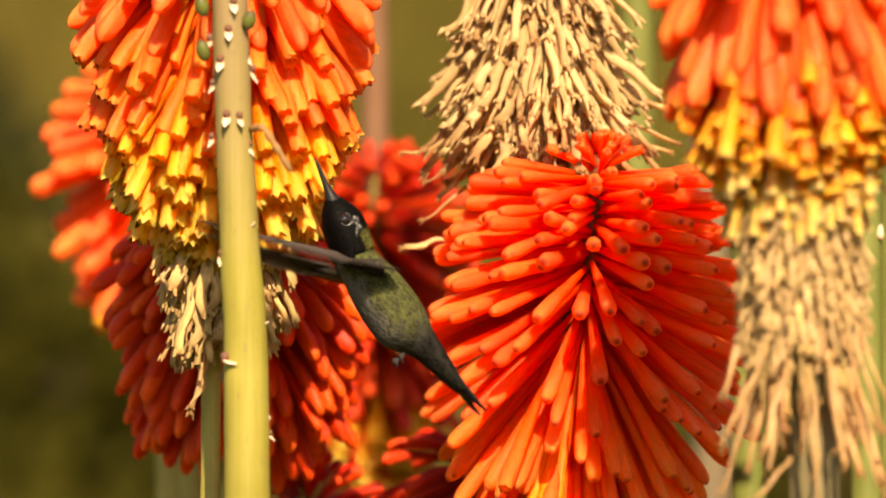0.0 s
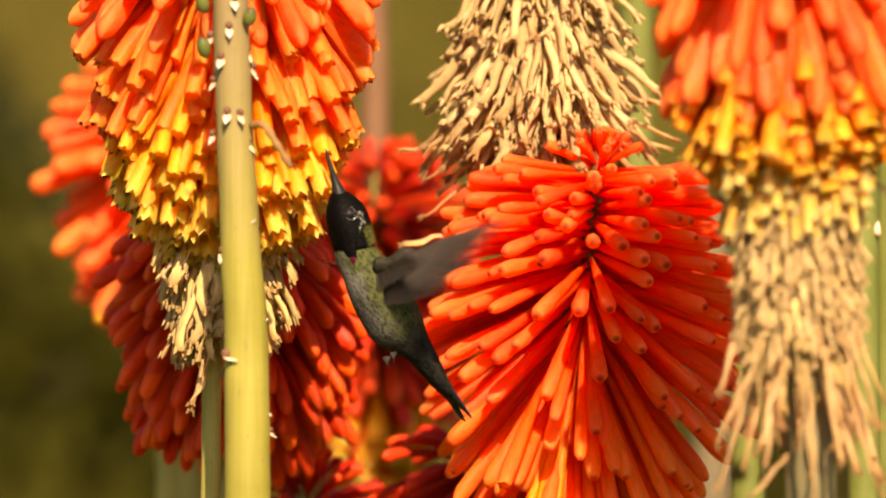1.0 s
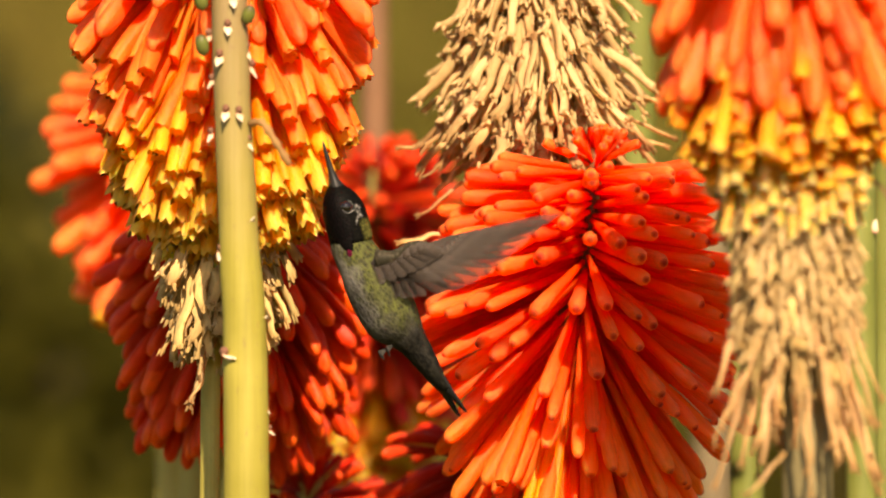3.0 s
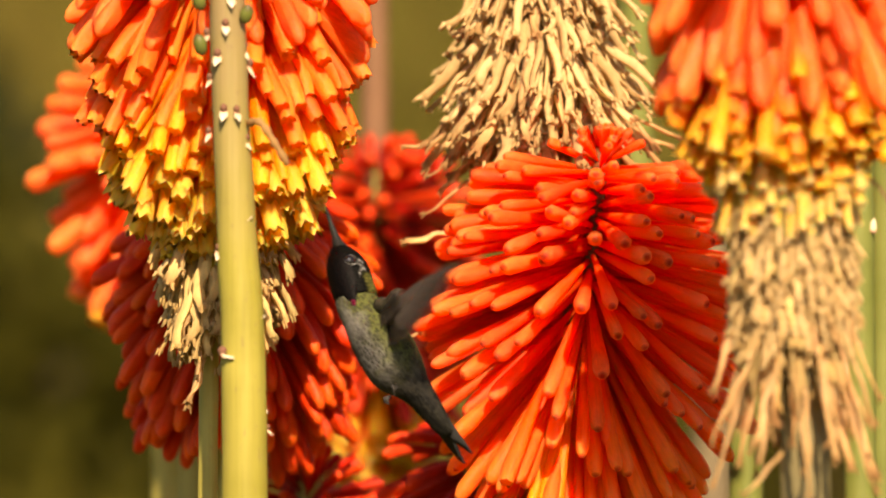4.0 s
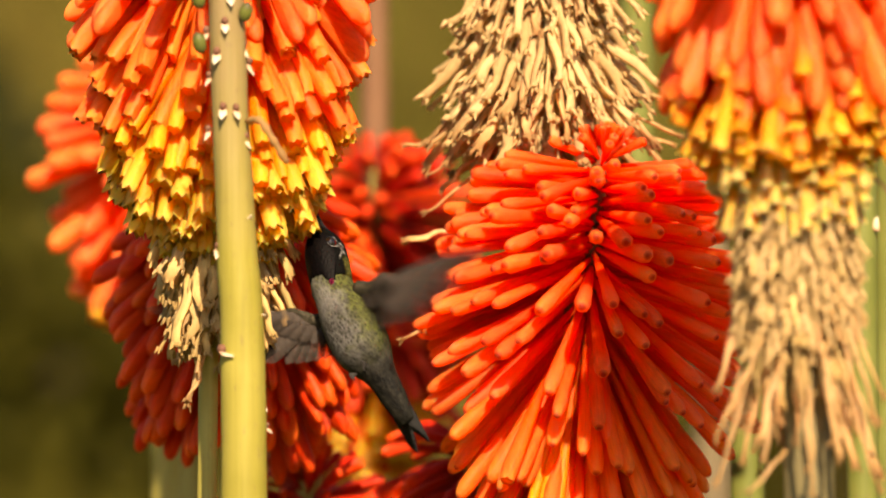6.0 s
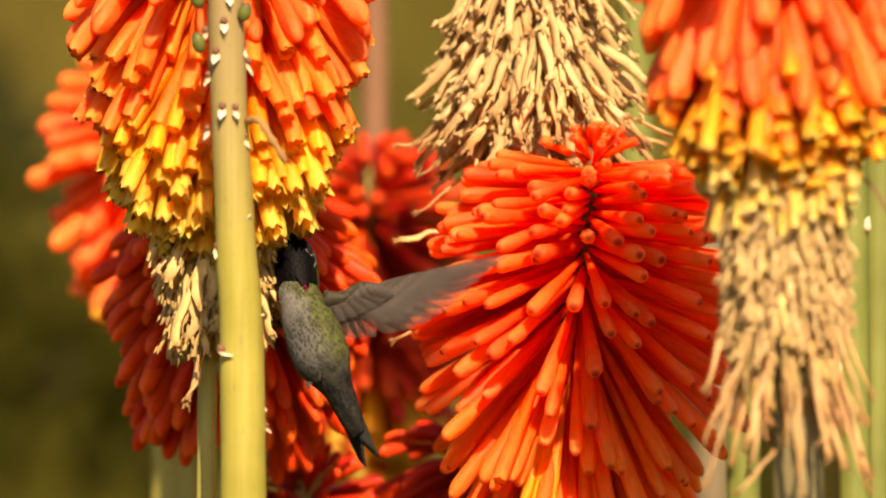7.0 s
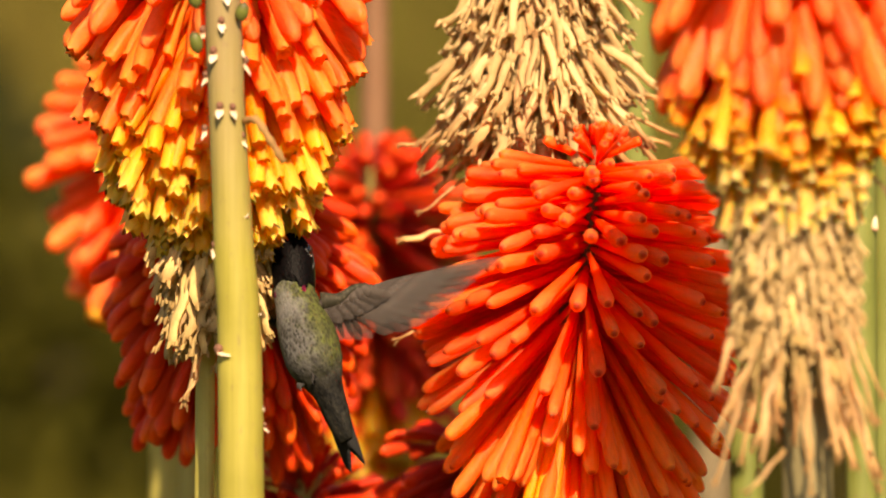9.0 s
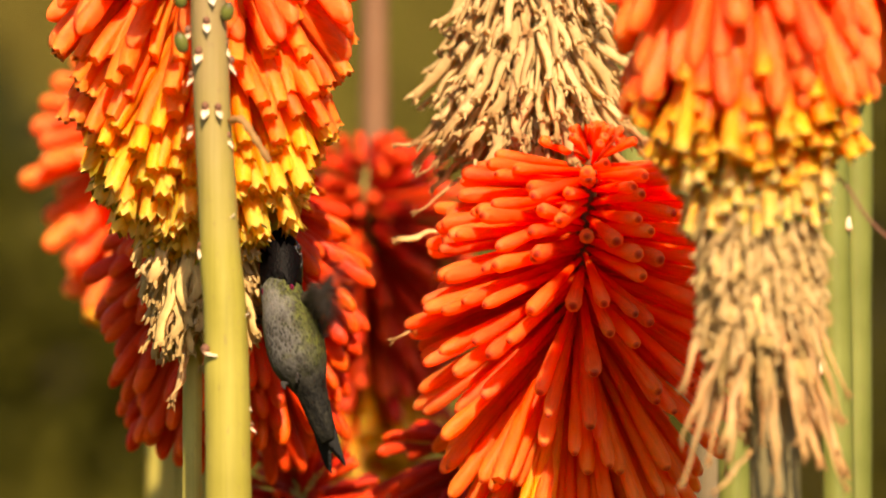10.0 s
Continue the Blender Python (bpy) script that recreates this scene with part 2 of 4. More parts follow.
PLUMAGE = plumage("grey_green_plumage")
HEAD_DARK = head_plumage()
GORGET = dark_feather("gorget_feathers", (0.001, 0.0008, 0.0008), (0.003, 0.0013, 0.0016), 1300.0, 0.0, 0.55)
GORGET_TIP = dark_feather("gorget_rose", (0.03, 0.003, 0.010), (0.22, 0.012, 0.05), 900.0, 0.3, 0.4)
WING_VANE = vane("wing_feather", (0.050, 0.040, 0.035), (0.125, 0.10, 0.085), 0.36, 0.62)
TAIL_VANE = vane("tail_feather", (0.002, 0.002, 0.002), (0.010, 0.0095, 0.009), 0.03)
WING_COVERT = dark_feather("wing_coverts", (0.020, 0.018, 0.012), (0.055, 0.047, 0.033), 800.0)
BILL_HORN = Nodes("black_bill").finish((0.010, 0.010, 0.010), 0.45, glossy=0.15)
FOOT_SKIN = Nodes("dark_foot").finish((0.03, 0.027, 0.025), 0.8, glossy=0.1)
EYE_BLACK = Nodes("black_eye").finish((0.006, 0.005, 0.005), 0.06, glossy=0.8)
WHITE_FLECK = dark_feather("white_fleck", (0.12, 0.12, 0.12), (0.46, 0.46, 0.45), 1300.0)


# ---------------------------------------------------------------- mesh tools
def finish_mesh(bm, name, material, smooth=True):
    bmesh.ops.recalc_face_normals(bm, faces=bm.faces)
    mesh = bpy.data.meshes.new(name)
    bm.to_mesh(mesh)
    bm.free()
    mesh.materials.append(material)
    if smooth:
        mesh.polygons.foreach_set("use_smooth", [True] * len(mesh.polygons))
    return mesh


def part(name, bm, material, parent, label="", m=None, smooth=True):
    """One mesh object under a thing or under a part."""
    mesh = bm if isinstance(bm, bpy.types.Mesh) else finish_mesh(bm, name, material, smooth)
    ob = new(name, mesh)
    ob.parent = parent
    if m is not None:
        ob.matrix_basis = m
    return tagged(ob, label)


def loft(rings, bm=None, start=True, end=True):
    """Skin over rings of points, with closed ends where asked."""
    bm = bm or bmesh.new()
    rows = [[bm.verts.new(p) for p in ring] for ring in rings]
    for a, b in zip(rows, rows[1:]):
        for i in range(len(a)):
            j = (i + 1) % len(a)
            bm.faces.new((a[i], a[j], b[j], b[i]))
    if start:
        bm.faces.new(rows[0][::-1])
    if end:
        bm.faces.new(rows[-1])
    return bm


def pipe(points, radii, sides=12, rough=0.0, bm=None, close=True):
    """A round rod along points."""
    pts = [Vector(p) for p in points]
    rings = []
    side = None
    for i, p in enumerate(pts):
        d = (pts[min(i + 1, len(pts) - 1)] - pts[max(i - 1, 0)]).normalized()
        side = d.orthogonal().normalized() if side is None else (side - d * side.dot(d)).normalized()
        other = d.cross(side)
        ring = []
        for k in range(sides):
            a = 2 * math.pi * k / sides
            r = radii[i] * (1 + rough * noise.noise(p * 60 + Vector((math.cos(a), math.sin(a), 0)) * 1.5))
            ring.append(p + side * (math.cos(a) * r) + other * (math.sin(a) * r))
        rings.append(ring)
    return loft(rings, bm, close, close)


def smooth_line(points, steps):
    """Catmull-Rom line through points."""
    pts = [Vector(p) for p in points]
    pts = [pts[0] * 2 - pts[1]] + pts + [pts[-1] * 2 - pts[-2]]
    out = []
    for i in range(1, len(pts) - 2):
        a, b, c, d = pts[i - 1:i + 3]
        for k in range(steps):
            t = k / steps
            out.append(0.5 * (2 * b + (c - a) * t + (2 * a - 5 * b + 4 * c - d) * t * t + (3 * b - a - 3 * c + d) * t ** 3))
    out.append(pts[-2])
    return out


# ---------------------------------------------------------------- florets: unit length along z, unit radius
def floret_mesh(name, profile, material, bend, seed, lobes=0, sides=8, flat=1.0, aspect=20.0, flare=1.08, tooth=0.45):
    """A tube that arches as it hangs: shaped aspect radii long, then brought to unit length."""
    rng = random.Random(seed)
    rings, slant = [], 0.0
    for z, r in profile:
        slant = math.atan(2 * bend * z / aspect)
        centre = Vector((bend * z * z, 0, z * aspect))
        ring = []
        for k in range(sides):
            a = 2 * math.pi * k / sides
            rr = r * (1 + 0.06 * rng.uniform(-1, 1) + (0.06 * math.cos(3 * a) if lobes else 0))
            x = rr * math.cos(a)
            ring.append(centre + Vector((x * math.cos(slant), flat * rr * math.sin(a), -x * math.sin(slant))))
        rings.append(ring)
    if lobes:
        last = rings[-1]
        centre = sum(last, Vector()) / sides
        ahead = Vector((math.sin(slant), 0, math.cos(slant)))
        rings.append([centre + (p - centre) * (flare if k % 2 == 0 else 0.99) + ahead * (tooth if k % 2 == 0 else 0.10) for k, p in enumerate(last)])
        rings.append([centre + (p - centre) * 0.84 + ahead * 0.12 for p in last])
        rings.append([centre + (p - centre) * 0.12 - ahead * 0.05 for p in last])
    bm = loft(rings)
    bmesh.ops.scale(bm, vec=(1, 1, 1 / aspect), verts=bm.verts)
    return finish_mesh(bm, name, material)


BUD_PROFILE = [(0.0, 0.36), (0.12, 0.44), (0.4, 0.66), (0.7, 0.90), (0.87, 1.06), (0.93, 1.02), (0.965, 0.84), (0.99, 0.50), (1.0, 0.14)]
TUBE_PROFILE = [(0.0, 0.42), (0.15, 0.55), (0.45, 0.80), (0.75, 1.0), (0.88, 0.98), (0.95, 0.84)]
TRUMPET_PROFILE = [(0.0, 0.42), (0.15, 0.54), (0.5, 0.78), (0.72, 0.94), (0.86, 0.98), (0.95, 1.02)]


def buds(material, droop=0.0):
    return [floret_mesh("bud", BUD_PROFILE, material, b + droop, s) for s, b in enumerate((0.2, 0.6, -0.15, 0.4, 0.9))]


def tubes(material, droop=0.0):
    return [floret_mesh("tube", TUBE_PROFILE, material, b + droop, s + 20, lobes=6, sides=12) for s, b in enumerate((0.2, 1.0, -0.4, 0.6))]


def trumpets(material, droop=0.0):
    return [floret_mesh("trumpet", TRUMPET_PROFILE, material, b + droop, s + 40, lobes=6, sides=12, flare=1.32, tooth=0.95) for s, b in enumerate((0.2, 0.5, -0.3))]


def dry_florets(material, count=12, long=40, curl=3.0, flare=1.0, bulge=0.5):
    """Shrivelled, twisted ribbons with frayed mouths: shaped many radii long, then brought to unit length."""
    out = []
    for s in range(count):
        rng = random.Random(s + 70)
        rings, line = [], []
        swell, pinch = rng.uniform(0.50, 0.74), rng.uniform(0.84, 0.92)
        lay, twist = rng.uniform(-0.4, 0.4), rng.uniform(-1.3, 1.3)
        for k in range(17):
            z = k / 16
            w = curl * (z ** 0.8)
            p = Vector((w * noise.noise(Vector((z * 3.0, s * 3.1, 0))), w * noise.noise(Vector((z * 3.0, s * 5.3, 7))), z * long))
            r = 0.96 - bulge + bulge * math.exp(-((z - swell) / 0.24) ** 2) - 0.44 * bulge * math.exp(-((z - pinch) / 0.05) ** 2) + 0.50 * flare * max(0.0, (z - 0.92) / 0.08)
            r *= rng.uniform(0.92, 1.08)
            turn = lay + twist * z
            ring = []
            for j in range(10):
                a = 2 * math.pi * j / 10
                rr = r * (1.10 if j % 2 else 0.82)
                ring.append(p + Matrix.Rotation(turn, 3, "Z") @ Vector((math.cos(a) * rr * 0.45, math.sin(a) * rr, 0)))
            line.append(p)
            rings.append(ring)
        bm = loft(rings)
        for j in range(4):
            a = 2 * math.pi * j / 4 + s
            root = line[-1] + Vector((math.cos(a) * 0.35, math.sin(a) * 0.7, -0.7))
            end = root + Vector((flare * math.cos(a) * rng.uniform(0.2, 1.8), flare * math.sin(a) * rng.uniform(0.2, 1.6), rng.uniform(0.6, 2.6)))
            pipe([root, root.lerp(end, 0.5) + Vector((0, 0, 0.4)), end], [0.34, 0.24, 0.08], 5, bm=bm)
        bmesh.ops.scale(bm, vec=(1, 1, 1 / long), verts=bm.verts)
        out.append(finish_mesh(bm, "dry", material))
    return out


def tangle_material():
    n = Nodes("dry_tangle")
    where = n.add("TexCoord").outputs["Object"]
    island = n.add("NewGeometry").outputs["Random Per Island"]
    colour = n.mix(island, (0.57, 0.39, 0.17), (0.80, 0.60, 0.31))
    colour = n.mix(n.span(n.noise(where, 260.0, 4.0), 0.45, 0.75, 0.0, 0.4), colour, (0.30, 0.17, 0.07))
    return n.finish(colour, 0.8, through=0.5)


DRY_TANGLE = tangle_material()

BUDS_RED, BUDS_ORANGE, BUDS_CORAL, BUDS_SHADED = buds(RED_BUD), buds(ORANGE_BUD), buds(CORAL_BUD), buds(SHADED_RED)
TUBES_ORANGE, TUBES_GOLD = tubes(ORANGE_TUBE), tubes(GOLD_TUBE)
SHADED_HANGING, SHADED_CRIMSON_HANGING = buds(SHADED_RED, 4.5), buds(SHADED_CRIMSON, 4.5)
TUBES_CORAL, BUDS_HANGING = tubes(CORAL_TUBE, 3.2), buds(CORAL_BUD, 4.6)
ORANGE_HANGING, GOLD_HANGING, YELLOW_HANGING = tubes(ORANGE_TUBE, 5.0), tubes(GOLD_TUBE, 5.0), trumpets(YELLOW_TUBE, 5.0)
TRUMPETS_GOLD, TRUMPETS_YELLOW = trumpets(GOLD_TUBE), trumpets(YELLOW_TUBE)
PALE_GOLD = petal("pale_gold_tube", [(0.0, (0.90, 0.36, 0.03)), (0.5, (0.88, 0.46, 0.06)), (1.0, (0.82, 0.54, 0.17))], through=0.5)
TRUMPETS_GOLD_PALE = trumpets(PALE_GOLD)
DRIES, DRIES_GOLD = dry_florets(DRY, 14, 32, 2.2, 0.5, 0.26), dry_florets(DRY_GOLD, 12, 30, 2.4, 0.3, 0.16)


def along(table, f):
    """Values of a table (f, a, b, ...) at f."""
    for low, high in zip(table, table[1:]):
        if f <= high[0]:
            k = (f - low[0]) / (high[0] - low[0])
            return [p + (q - p) * k for p, q in zip(low[1:], high[1:])]
    return table[-1][1:]


def aim(base, direction, roll=0.0):
    """A pose at base whose z points along direction and whose x hangs down."""
    z = direction.normalized()
    x = Vector((0, 0, -1)) - z * Vector((0, 0, -1)).dot(z)
    x = x.normalized() if x.length > 1e-3 else z.orthogonal().normalized()
    y = z.cross(x)
    m = Matrix((x, y, z)).transposed().to_4x4()
    return Matrix.Translation(base) @ m @ Matrix.Rotation(roll, 4, "Z")


def new_plant(name, foot, label, category="flower", group=""):
    ob = new(name)
    ob.empty_display_size = 0.02
    ob.location = foot
    return tagged(ob, label, category, group)


def scale_about_camera(plant, size):
    """Scales a plant about the camera: depth and size change to fit the camera's view, its place there stays."""
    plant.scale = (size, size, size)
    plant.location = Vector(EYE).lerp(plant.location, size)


def stalk(plant, points, radii, material, sides=14, steps=14, rough=0.12, label=""):
    foot = plant.location
    line = smooth_line([Vector(p) - foot for p in points], steps)
    n = len(line) - 1
    rr = [along([(i / (len(radii) - 1), r) for i, r in enumerate(radii)], k / n)[0] for k in range(n + 1)]
    return part("stem", pipe(line, rr, sides, rough), material, plant, label)


def whorls(plant, low, high, count, table, meshes, radius, name="floret", root=0.004, seed=0, stray=5.0, turn=0.0, swell=0.12, label=""):
    """Florets set in a spiral on the axis from low to high. table rows: part of the way up, elevation in degrees, length in metres."""
    rng = random.Random(seed)
    foot = plant.location
    a, b = Vector(low) - foot, Vector(high) - foot
    for i in range(count):
        f = (i + 0.5) / count
        elev, length = along(table, f)
        elev += rng.gauss(0, stray)
        az = turn + i * 2.39996 + rng.gauss(0, 0.1)
        e = radians(max(-88, min(88, elev)))
        flat = Vector((math.cos(az), math.sin(az), 0))
        d = flat * math.cos(e) + Vector((0, 0, math.sin(e)))
        length *= rng.uniform(0.93, 1.06)
        r = radius * rng.uniform(1 - swell, 1 + swell) * min(1.0, 0.45 + length / 0.05 * 0.55)
        m = aim(a.lerp(b, f) + flat * root, d, rng.uniform(-0.5, 0.5))
        part(name, rng.choice(meshes), None, plant, label if i == 0 else "", m @ Matrix.Diagonal((r, r, length, 1)))


def tangle(plant, low, high, count, table, meshes, radius, name, root, seed, stray, material=DRY_TANGLE, roll=3.0):
    """Like whorls, for the inner florets that cannot be told apart: one mesh."""
    rng = random.Random(seed)
    foot = plant.location
    a, b = Vector(low) - foot, Vector(high) - foot
    verts, faces = [], []
    for i in range(count):
        f = (i + 0.5) / count
        elev, length = along(table, f)
        e = radians(max(-88, min(88, elev + rng.gauss(0, stray))))
        az = i * 2.39996 + rng.gauss(0, 0.2)
        flat = Vector((math.cos(az), math.sin(az), 0))
        r = radius * rng.uniform(0.7, 1.3)
        m = aim(a.lerp(b, f) + flat * root, flat * math.cos(e) + Vector((0, 0, math.sin(e))), rng.uniform(-roll, roll)) @ Matrix.Diagonal((r, r, length * rng.uniform(0.8, 1.1), 1))
        mesh, start = rng.choice(meshes), len(verts)
        verts += [m @ v.co for v in mesh.vertices]
        faces += [[start + k for k in p.vertices] for p in mesh.polygons]
    mesh = bpy.data.meshes.new(name)
    mesh.from_pydata(verts, [], faces)
    mesh.materials.append(material)
    mesh.polygons.foreach_set("use_smooth", [True] * len(mesh.polygons))
    return tagged(part(name, mesh, None, plant), kind="stuff")


def single(plant, start, end, mesh, radius, name="dry_floret", roll=0.0):
    """One floret laid from start to end."""
    foot = plant.location
    s, e = Vector(start) - foot, Vector(end) - foot
    m = aim(s, e - s, roll)
    return part(name, mesh, None, plant, "", m @ Matrix.Diagonal((radius, radius, (e - s).length, 1)))


# ---------------------------------------------------------------- ground and distance
def build_ground():
    ys = [-60, -20, -8, -4, -2, -1, 0, 1, 2, 3, 4, 5, 6, 7, 8, 9, 10, 12, 14, 17, 20, 25, 32, 45, 70, 120, 250, 600, 1500, 3000]
    xs = [-3000, -900, -300, -100, -40, -20, -12, -8, -6, -4.5, -3.5, -2.5, -1.8, -1.2, -0.8, -0.4, 0, 0.4, 0.8, 1.2, 1.8, 2.5, 3.5, 4.5, 6, 8, 12, 20, 40, 100, 300, 900, 3000]
    bm = bmesh.new()

    def height(x, y):
        k = max(0.0, min(1.0, (y - 3.5) / 14.0))
        bank = 5.0 * k * k * (3 - 2 * k)
        return bank + (0.10 * noise.noise(Vector((x * 0.8, y * 0.8, 0))) if y > 2 and abs(x) < 50 else 0.0)

    grid = [[bm.verts.new((x, y, height(x, y))) for x in xs] for y in ys]
    for a, b in zip(grid, grid[1:]):
        for i in range(len(xs) - 1):
            bm.faces.new((a[i], a[i + 1], b[i + 1], b[i]))
    ground = new("ground", finish_mesh(bm, "ground", GROUND))
    return tagged(ground, "dry olive grassy ground rising to a bank", "ground", kind="structure")


def leaf_blob(bm, rng, centre, size, count, leaf):
    """Leaves scattered through an uneven clump."""
    for _ in range(count):
        d = Vector((rng.gauss(0, 1), rng.gauss(0, 1), rng.gauss(0, 1))).normalized()
        reach = rng.uniform(0.45, 1.0) * (0.75 + 0.5 * noise.noise(d * 1.7 + centre))
        p = centre + Vector((d.x * size[0], d.y * size[1], d.z * size[2])) * reach
        out = (d + Vector((rng.uniform(-1, 1), rng.uniform(-1, 1), rng.uniform(-0.9, 0.5))) * 0.8).normalized()
        side = out.orthogonal().normalized()
        side = Matrix.Rotation(rng.uniform(0, 6.28), 3, out) @ side
        up = out.cross(side) * 0.12 * leaf
        l = leaf * rng.uniform(0.7, 1.3)
        verts = [bm.verts.new(p), bm.verts.new(p + out * l * 0.5 + side * l * 0.24 + up), bm.verts.new(p + out * l), bm.verts.new(p + out * l * 0.5 - side * l * 0.24 + up)]
        bm.faces.new(verts)


def shrub(foot, width, height, seed, material, label, clumps=9, leaf=0.05):
    rng = random.Random(seed)
    top = tagged(new("shrub"), label, "shrub", "shrubs on the bank")
    top.location = foot
    bm = bmesh.new()
    crown = bmesh.new()
    for k in range(clumps):
        a = 2.4 * k
        reach = width * 0.55 * math.sqrt((k + 0.5) / clumps)
        c = Vector((math.cos(a) * reach, math.sin(a) * reach, height * rng.uniform(0.22, 0.85)))
        s = width * rng.uniform(0.26, 0.40)
        leaf_blob(crown, rng, c, (s, s, s * 0.85), 260, leaf)
        pipe(smooth_line([Vector((0, 0, 0)), Vector((c.x * 0.4, c.y * 0.4, c.z * 0.5)), c], 4), [0.03 - 0.0027 * j for j in range(9)], 6, bm=bm)
    part("trunk", bm, BARK, top)
    part("crown", crown, material, top, smooth=False)
    return top


def grass_tufts():
    """Dry grass on the bank behind the flowers."""
    rng = random.Random(5)
    bm = bmesh.new()
    for _ in range(5200):
        y = rng.uniform(3.6, 9.5)
        x = rng.uniform(-1, 1) * (0.35 + (y + 2.56) * 0.085)
        k = max(0.0, min(1.0, (y - 3.5) / 14.0))
        z = 5.0 * k * k * (3 - 2 * k) + 0.10 * noise.noise(Vector((x * 0.8, y * 0.8, 0))) - 0.02
        h, w = rng.uniform(0.10, 0.34), rng.uniform(0.003, 0.008)
        lean = Vector((rng.uniform(-0.5, 0.5), rng.uniform(-0.5, 0.5), 1)) * h
        a = rng.uniform(0, 3.14)
        side = Vector((math.cos(a), math.sin(a), 0)) * w
        p = Vector((x, y, z))
        mid = p + lean * 0.55 + Vector((0, 0, 0.06 * h))
        v = [bm.verts.new(q) for q in (p - side, p + side, mid + side * 0.7, mid - side * 0.7, p + lean)]
        bm.faces.new((v[0], v[1], v[2], v[3]))
        bm.faces.new((v[3], v[2], v[4]))
    ob = new("grass", finish_mesh(bm, "grass", GRASS_BLADE, False))
    return tagged(ob, "tall dry olive grass on the bank", "grass", kind="stuff")


build_ground()
grass_tufts()
shrub((-0.70, 4.3, 0.05), 0.52, 1.66, 3, SHADED_LEAF, "green leafy shrub on the bank, coloured near black for deep shade", 14, 0.05)
shrub((-0.44, 3.3, 0.0), 0.36, 1.22, 8, OLIVE_LEAF, "low olive green leafy shrub growing on the bank", 28, 0.045)
shrub((0.62, 6.5, 0.28), 0.7, 1.2, 11, OLIVE_LEAF, "olive-green leafy shrub growing on the bank", 9, 0.05)


# ---------------------------------------------------------------- the poker in full colour
POKER_FOOT = Vector((0.046, 0.014, 0.0))
poker = new_plant("poker_flower", POKER_FOOT, "bright red poker flower head of waxy tubular buds", group="poker flowers")
stalk(poker, [POKER_FOOT, (0.047, 0.014, 0.5), (0.0483, 0.0140, 0.9479), (0.0499, 0.0140, 0.9680), (0.0560, 0.0140, 1.0360)], [0.009, 0.0085, 0.007, 0.005, 0.002], RED_STEM)
whorls(poker, (0.0506, 0.0140, 0.9740), (0.0552, 0.0140, 1.0265), 225,
       [(0.0, -40, 0.067), (0.1, -31, 0.063), (0.33, -12, 0.059), (0.6, -3, 0.052), (0.81, -1, 0.046), (0.93, 1, 0.041), (1.0, 5, 0.034)],
       BUDS_RED, 0.00262, "bud", 0.004, 1, 5.0, swell=0.16)
whorls(poker, (0.0491, 0.0140, 0.9570), (0.0506, 0.0140, 0.9740), 95, [(0.0, -72, 0.080), (0.4, -60, 0.076), (1.0, -41, 0.067)], BUDS_ORANGE, 0.00262, "bud", 0.004, 43, 5.0, swell=0.16)
whorls(poker, (0.0489, 0.0140, 0.9500), (0.0491, 0.0140, 0.9580), 60, [(0.0, -82, 0.080), (1.0, -72, 0.082)], BUDS_ORANGE, 0.00262, "hanging_bud", 0.004, 37, 4.0)
whorls(poker, (0.0552, 0.0140, 1.0265), (0.0561, 0.0140, 1.0355), 24, [(0.0, 12, 0.026), (0.3, 40, 0.015), (0.6, 60, 0.011), (1.0, 78, 0.007)], BUDS_RED, 0.0027, "young_bud", 0.002, 36, 10.0)
whorls(poker, (0.0487, 0.0140, 0.9499), (0.0491, 0.0140, 0.9560), 26, [(0, -82, 0.060), (1, -70, 0.064)], TUBES_GOLD, 0.0035, "floret", 0.004, 2, 4.0)
for a, b, k, r in (((0.0103, 0.0300, 1.0053), (-0.0146, 0.0300, 0.9998), 0, 0.0016), ((0.0245, 0.0300, 1.0225), (0.0166, 0.0300, 1.0113), 3, 0.0014),
                   ((0.0093, 0.0200, 0.9811), (-0.0153, 0.0200, 0.9635), 5, 0.0014), ((0.0809, -0.0100, 0.9504), (0.0952, -0.0100, 0.9374), 2, 0.0006)):
    single(poker, a, b, DRIES[k], r)

for a, b in (((0.0451, -0.0080, 0.9504), (0.0328, -0.0280, 0.9062)), ((0.0455, -0.0080, 0.9504), (0.0384, -0.0280, 0.9043)), ((0.0431, -0.0060, 0.9483), (0.0281, -0.0260, 0.9042))):
    single(poker, a, b, TUBES_GOLD[1], 0.0021, "floret")
single(poker, (0.0350, -0.0160, 0.9505), (0.0203, -0.0420, 0.9164), TUBES_ORANGE[3], 0.0030, "floret")

# ---------------------------------------------------------------- the withered head behind it
WITHERED_FOOT = Vector((0.040, 0.045, 0.0))
withered = new_plant("withered_poker_flower", WITHERED_FOOT, "withered straw-coloured poker flower head of shrivelled hanging florets", group="poker flowers")
stalk(withered, [WITHERED_FOOT, (0.038, 0.062, 0.5), (0.0368, 0.0450, 1.0287), (0.0348, 0.0450, 1.1142), (0.0335, 0.0450, 1.2650)], [0.009, 0.008, 0.0065, 0.005, 0.003], OLIVE_STEM)
# The unseen upper length is added to shade the red head behind.
whorls(withered, (0.0358, 0.0450, 1.0613), (0.0335, 0.0450, 1.2500), 300,
       [(0.0, -56, 0.046), (0.06, -46, 0.056), (0.14, -62, 0.052), (0.24, -74, 0.048), (0.7, -76, 0.044), (1.0, -70, 0.034)], DRIES, 0.00240, "dry_floret", 0.007, 3, 5.0, swell=0.3)
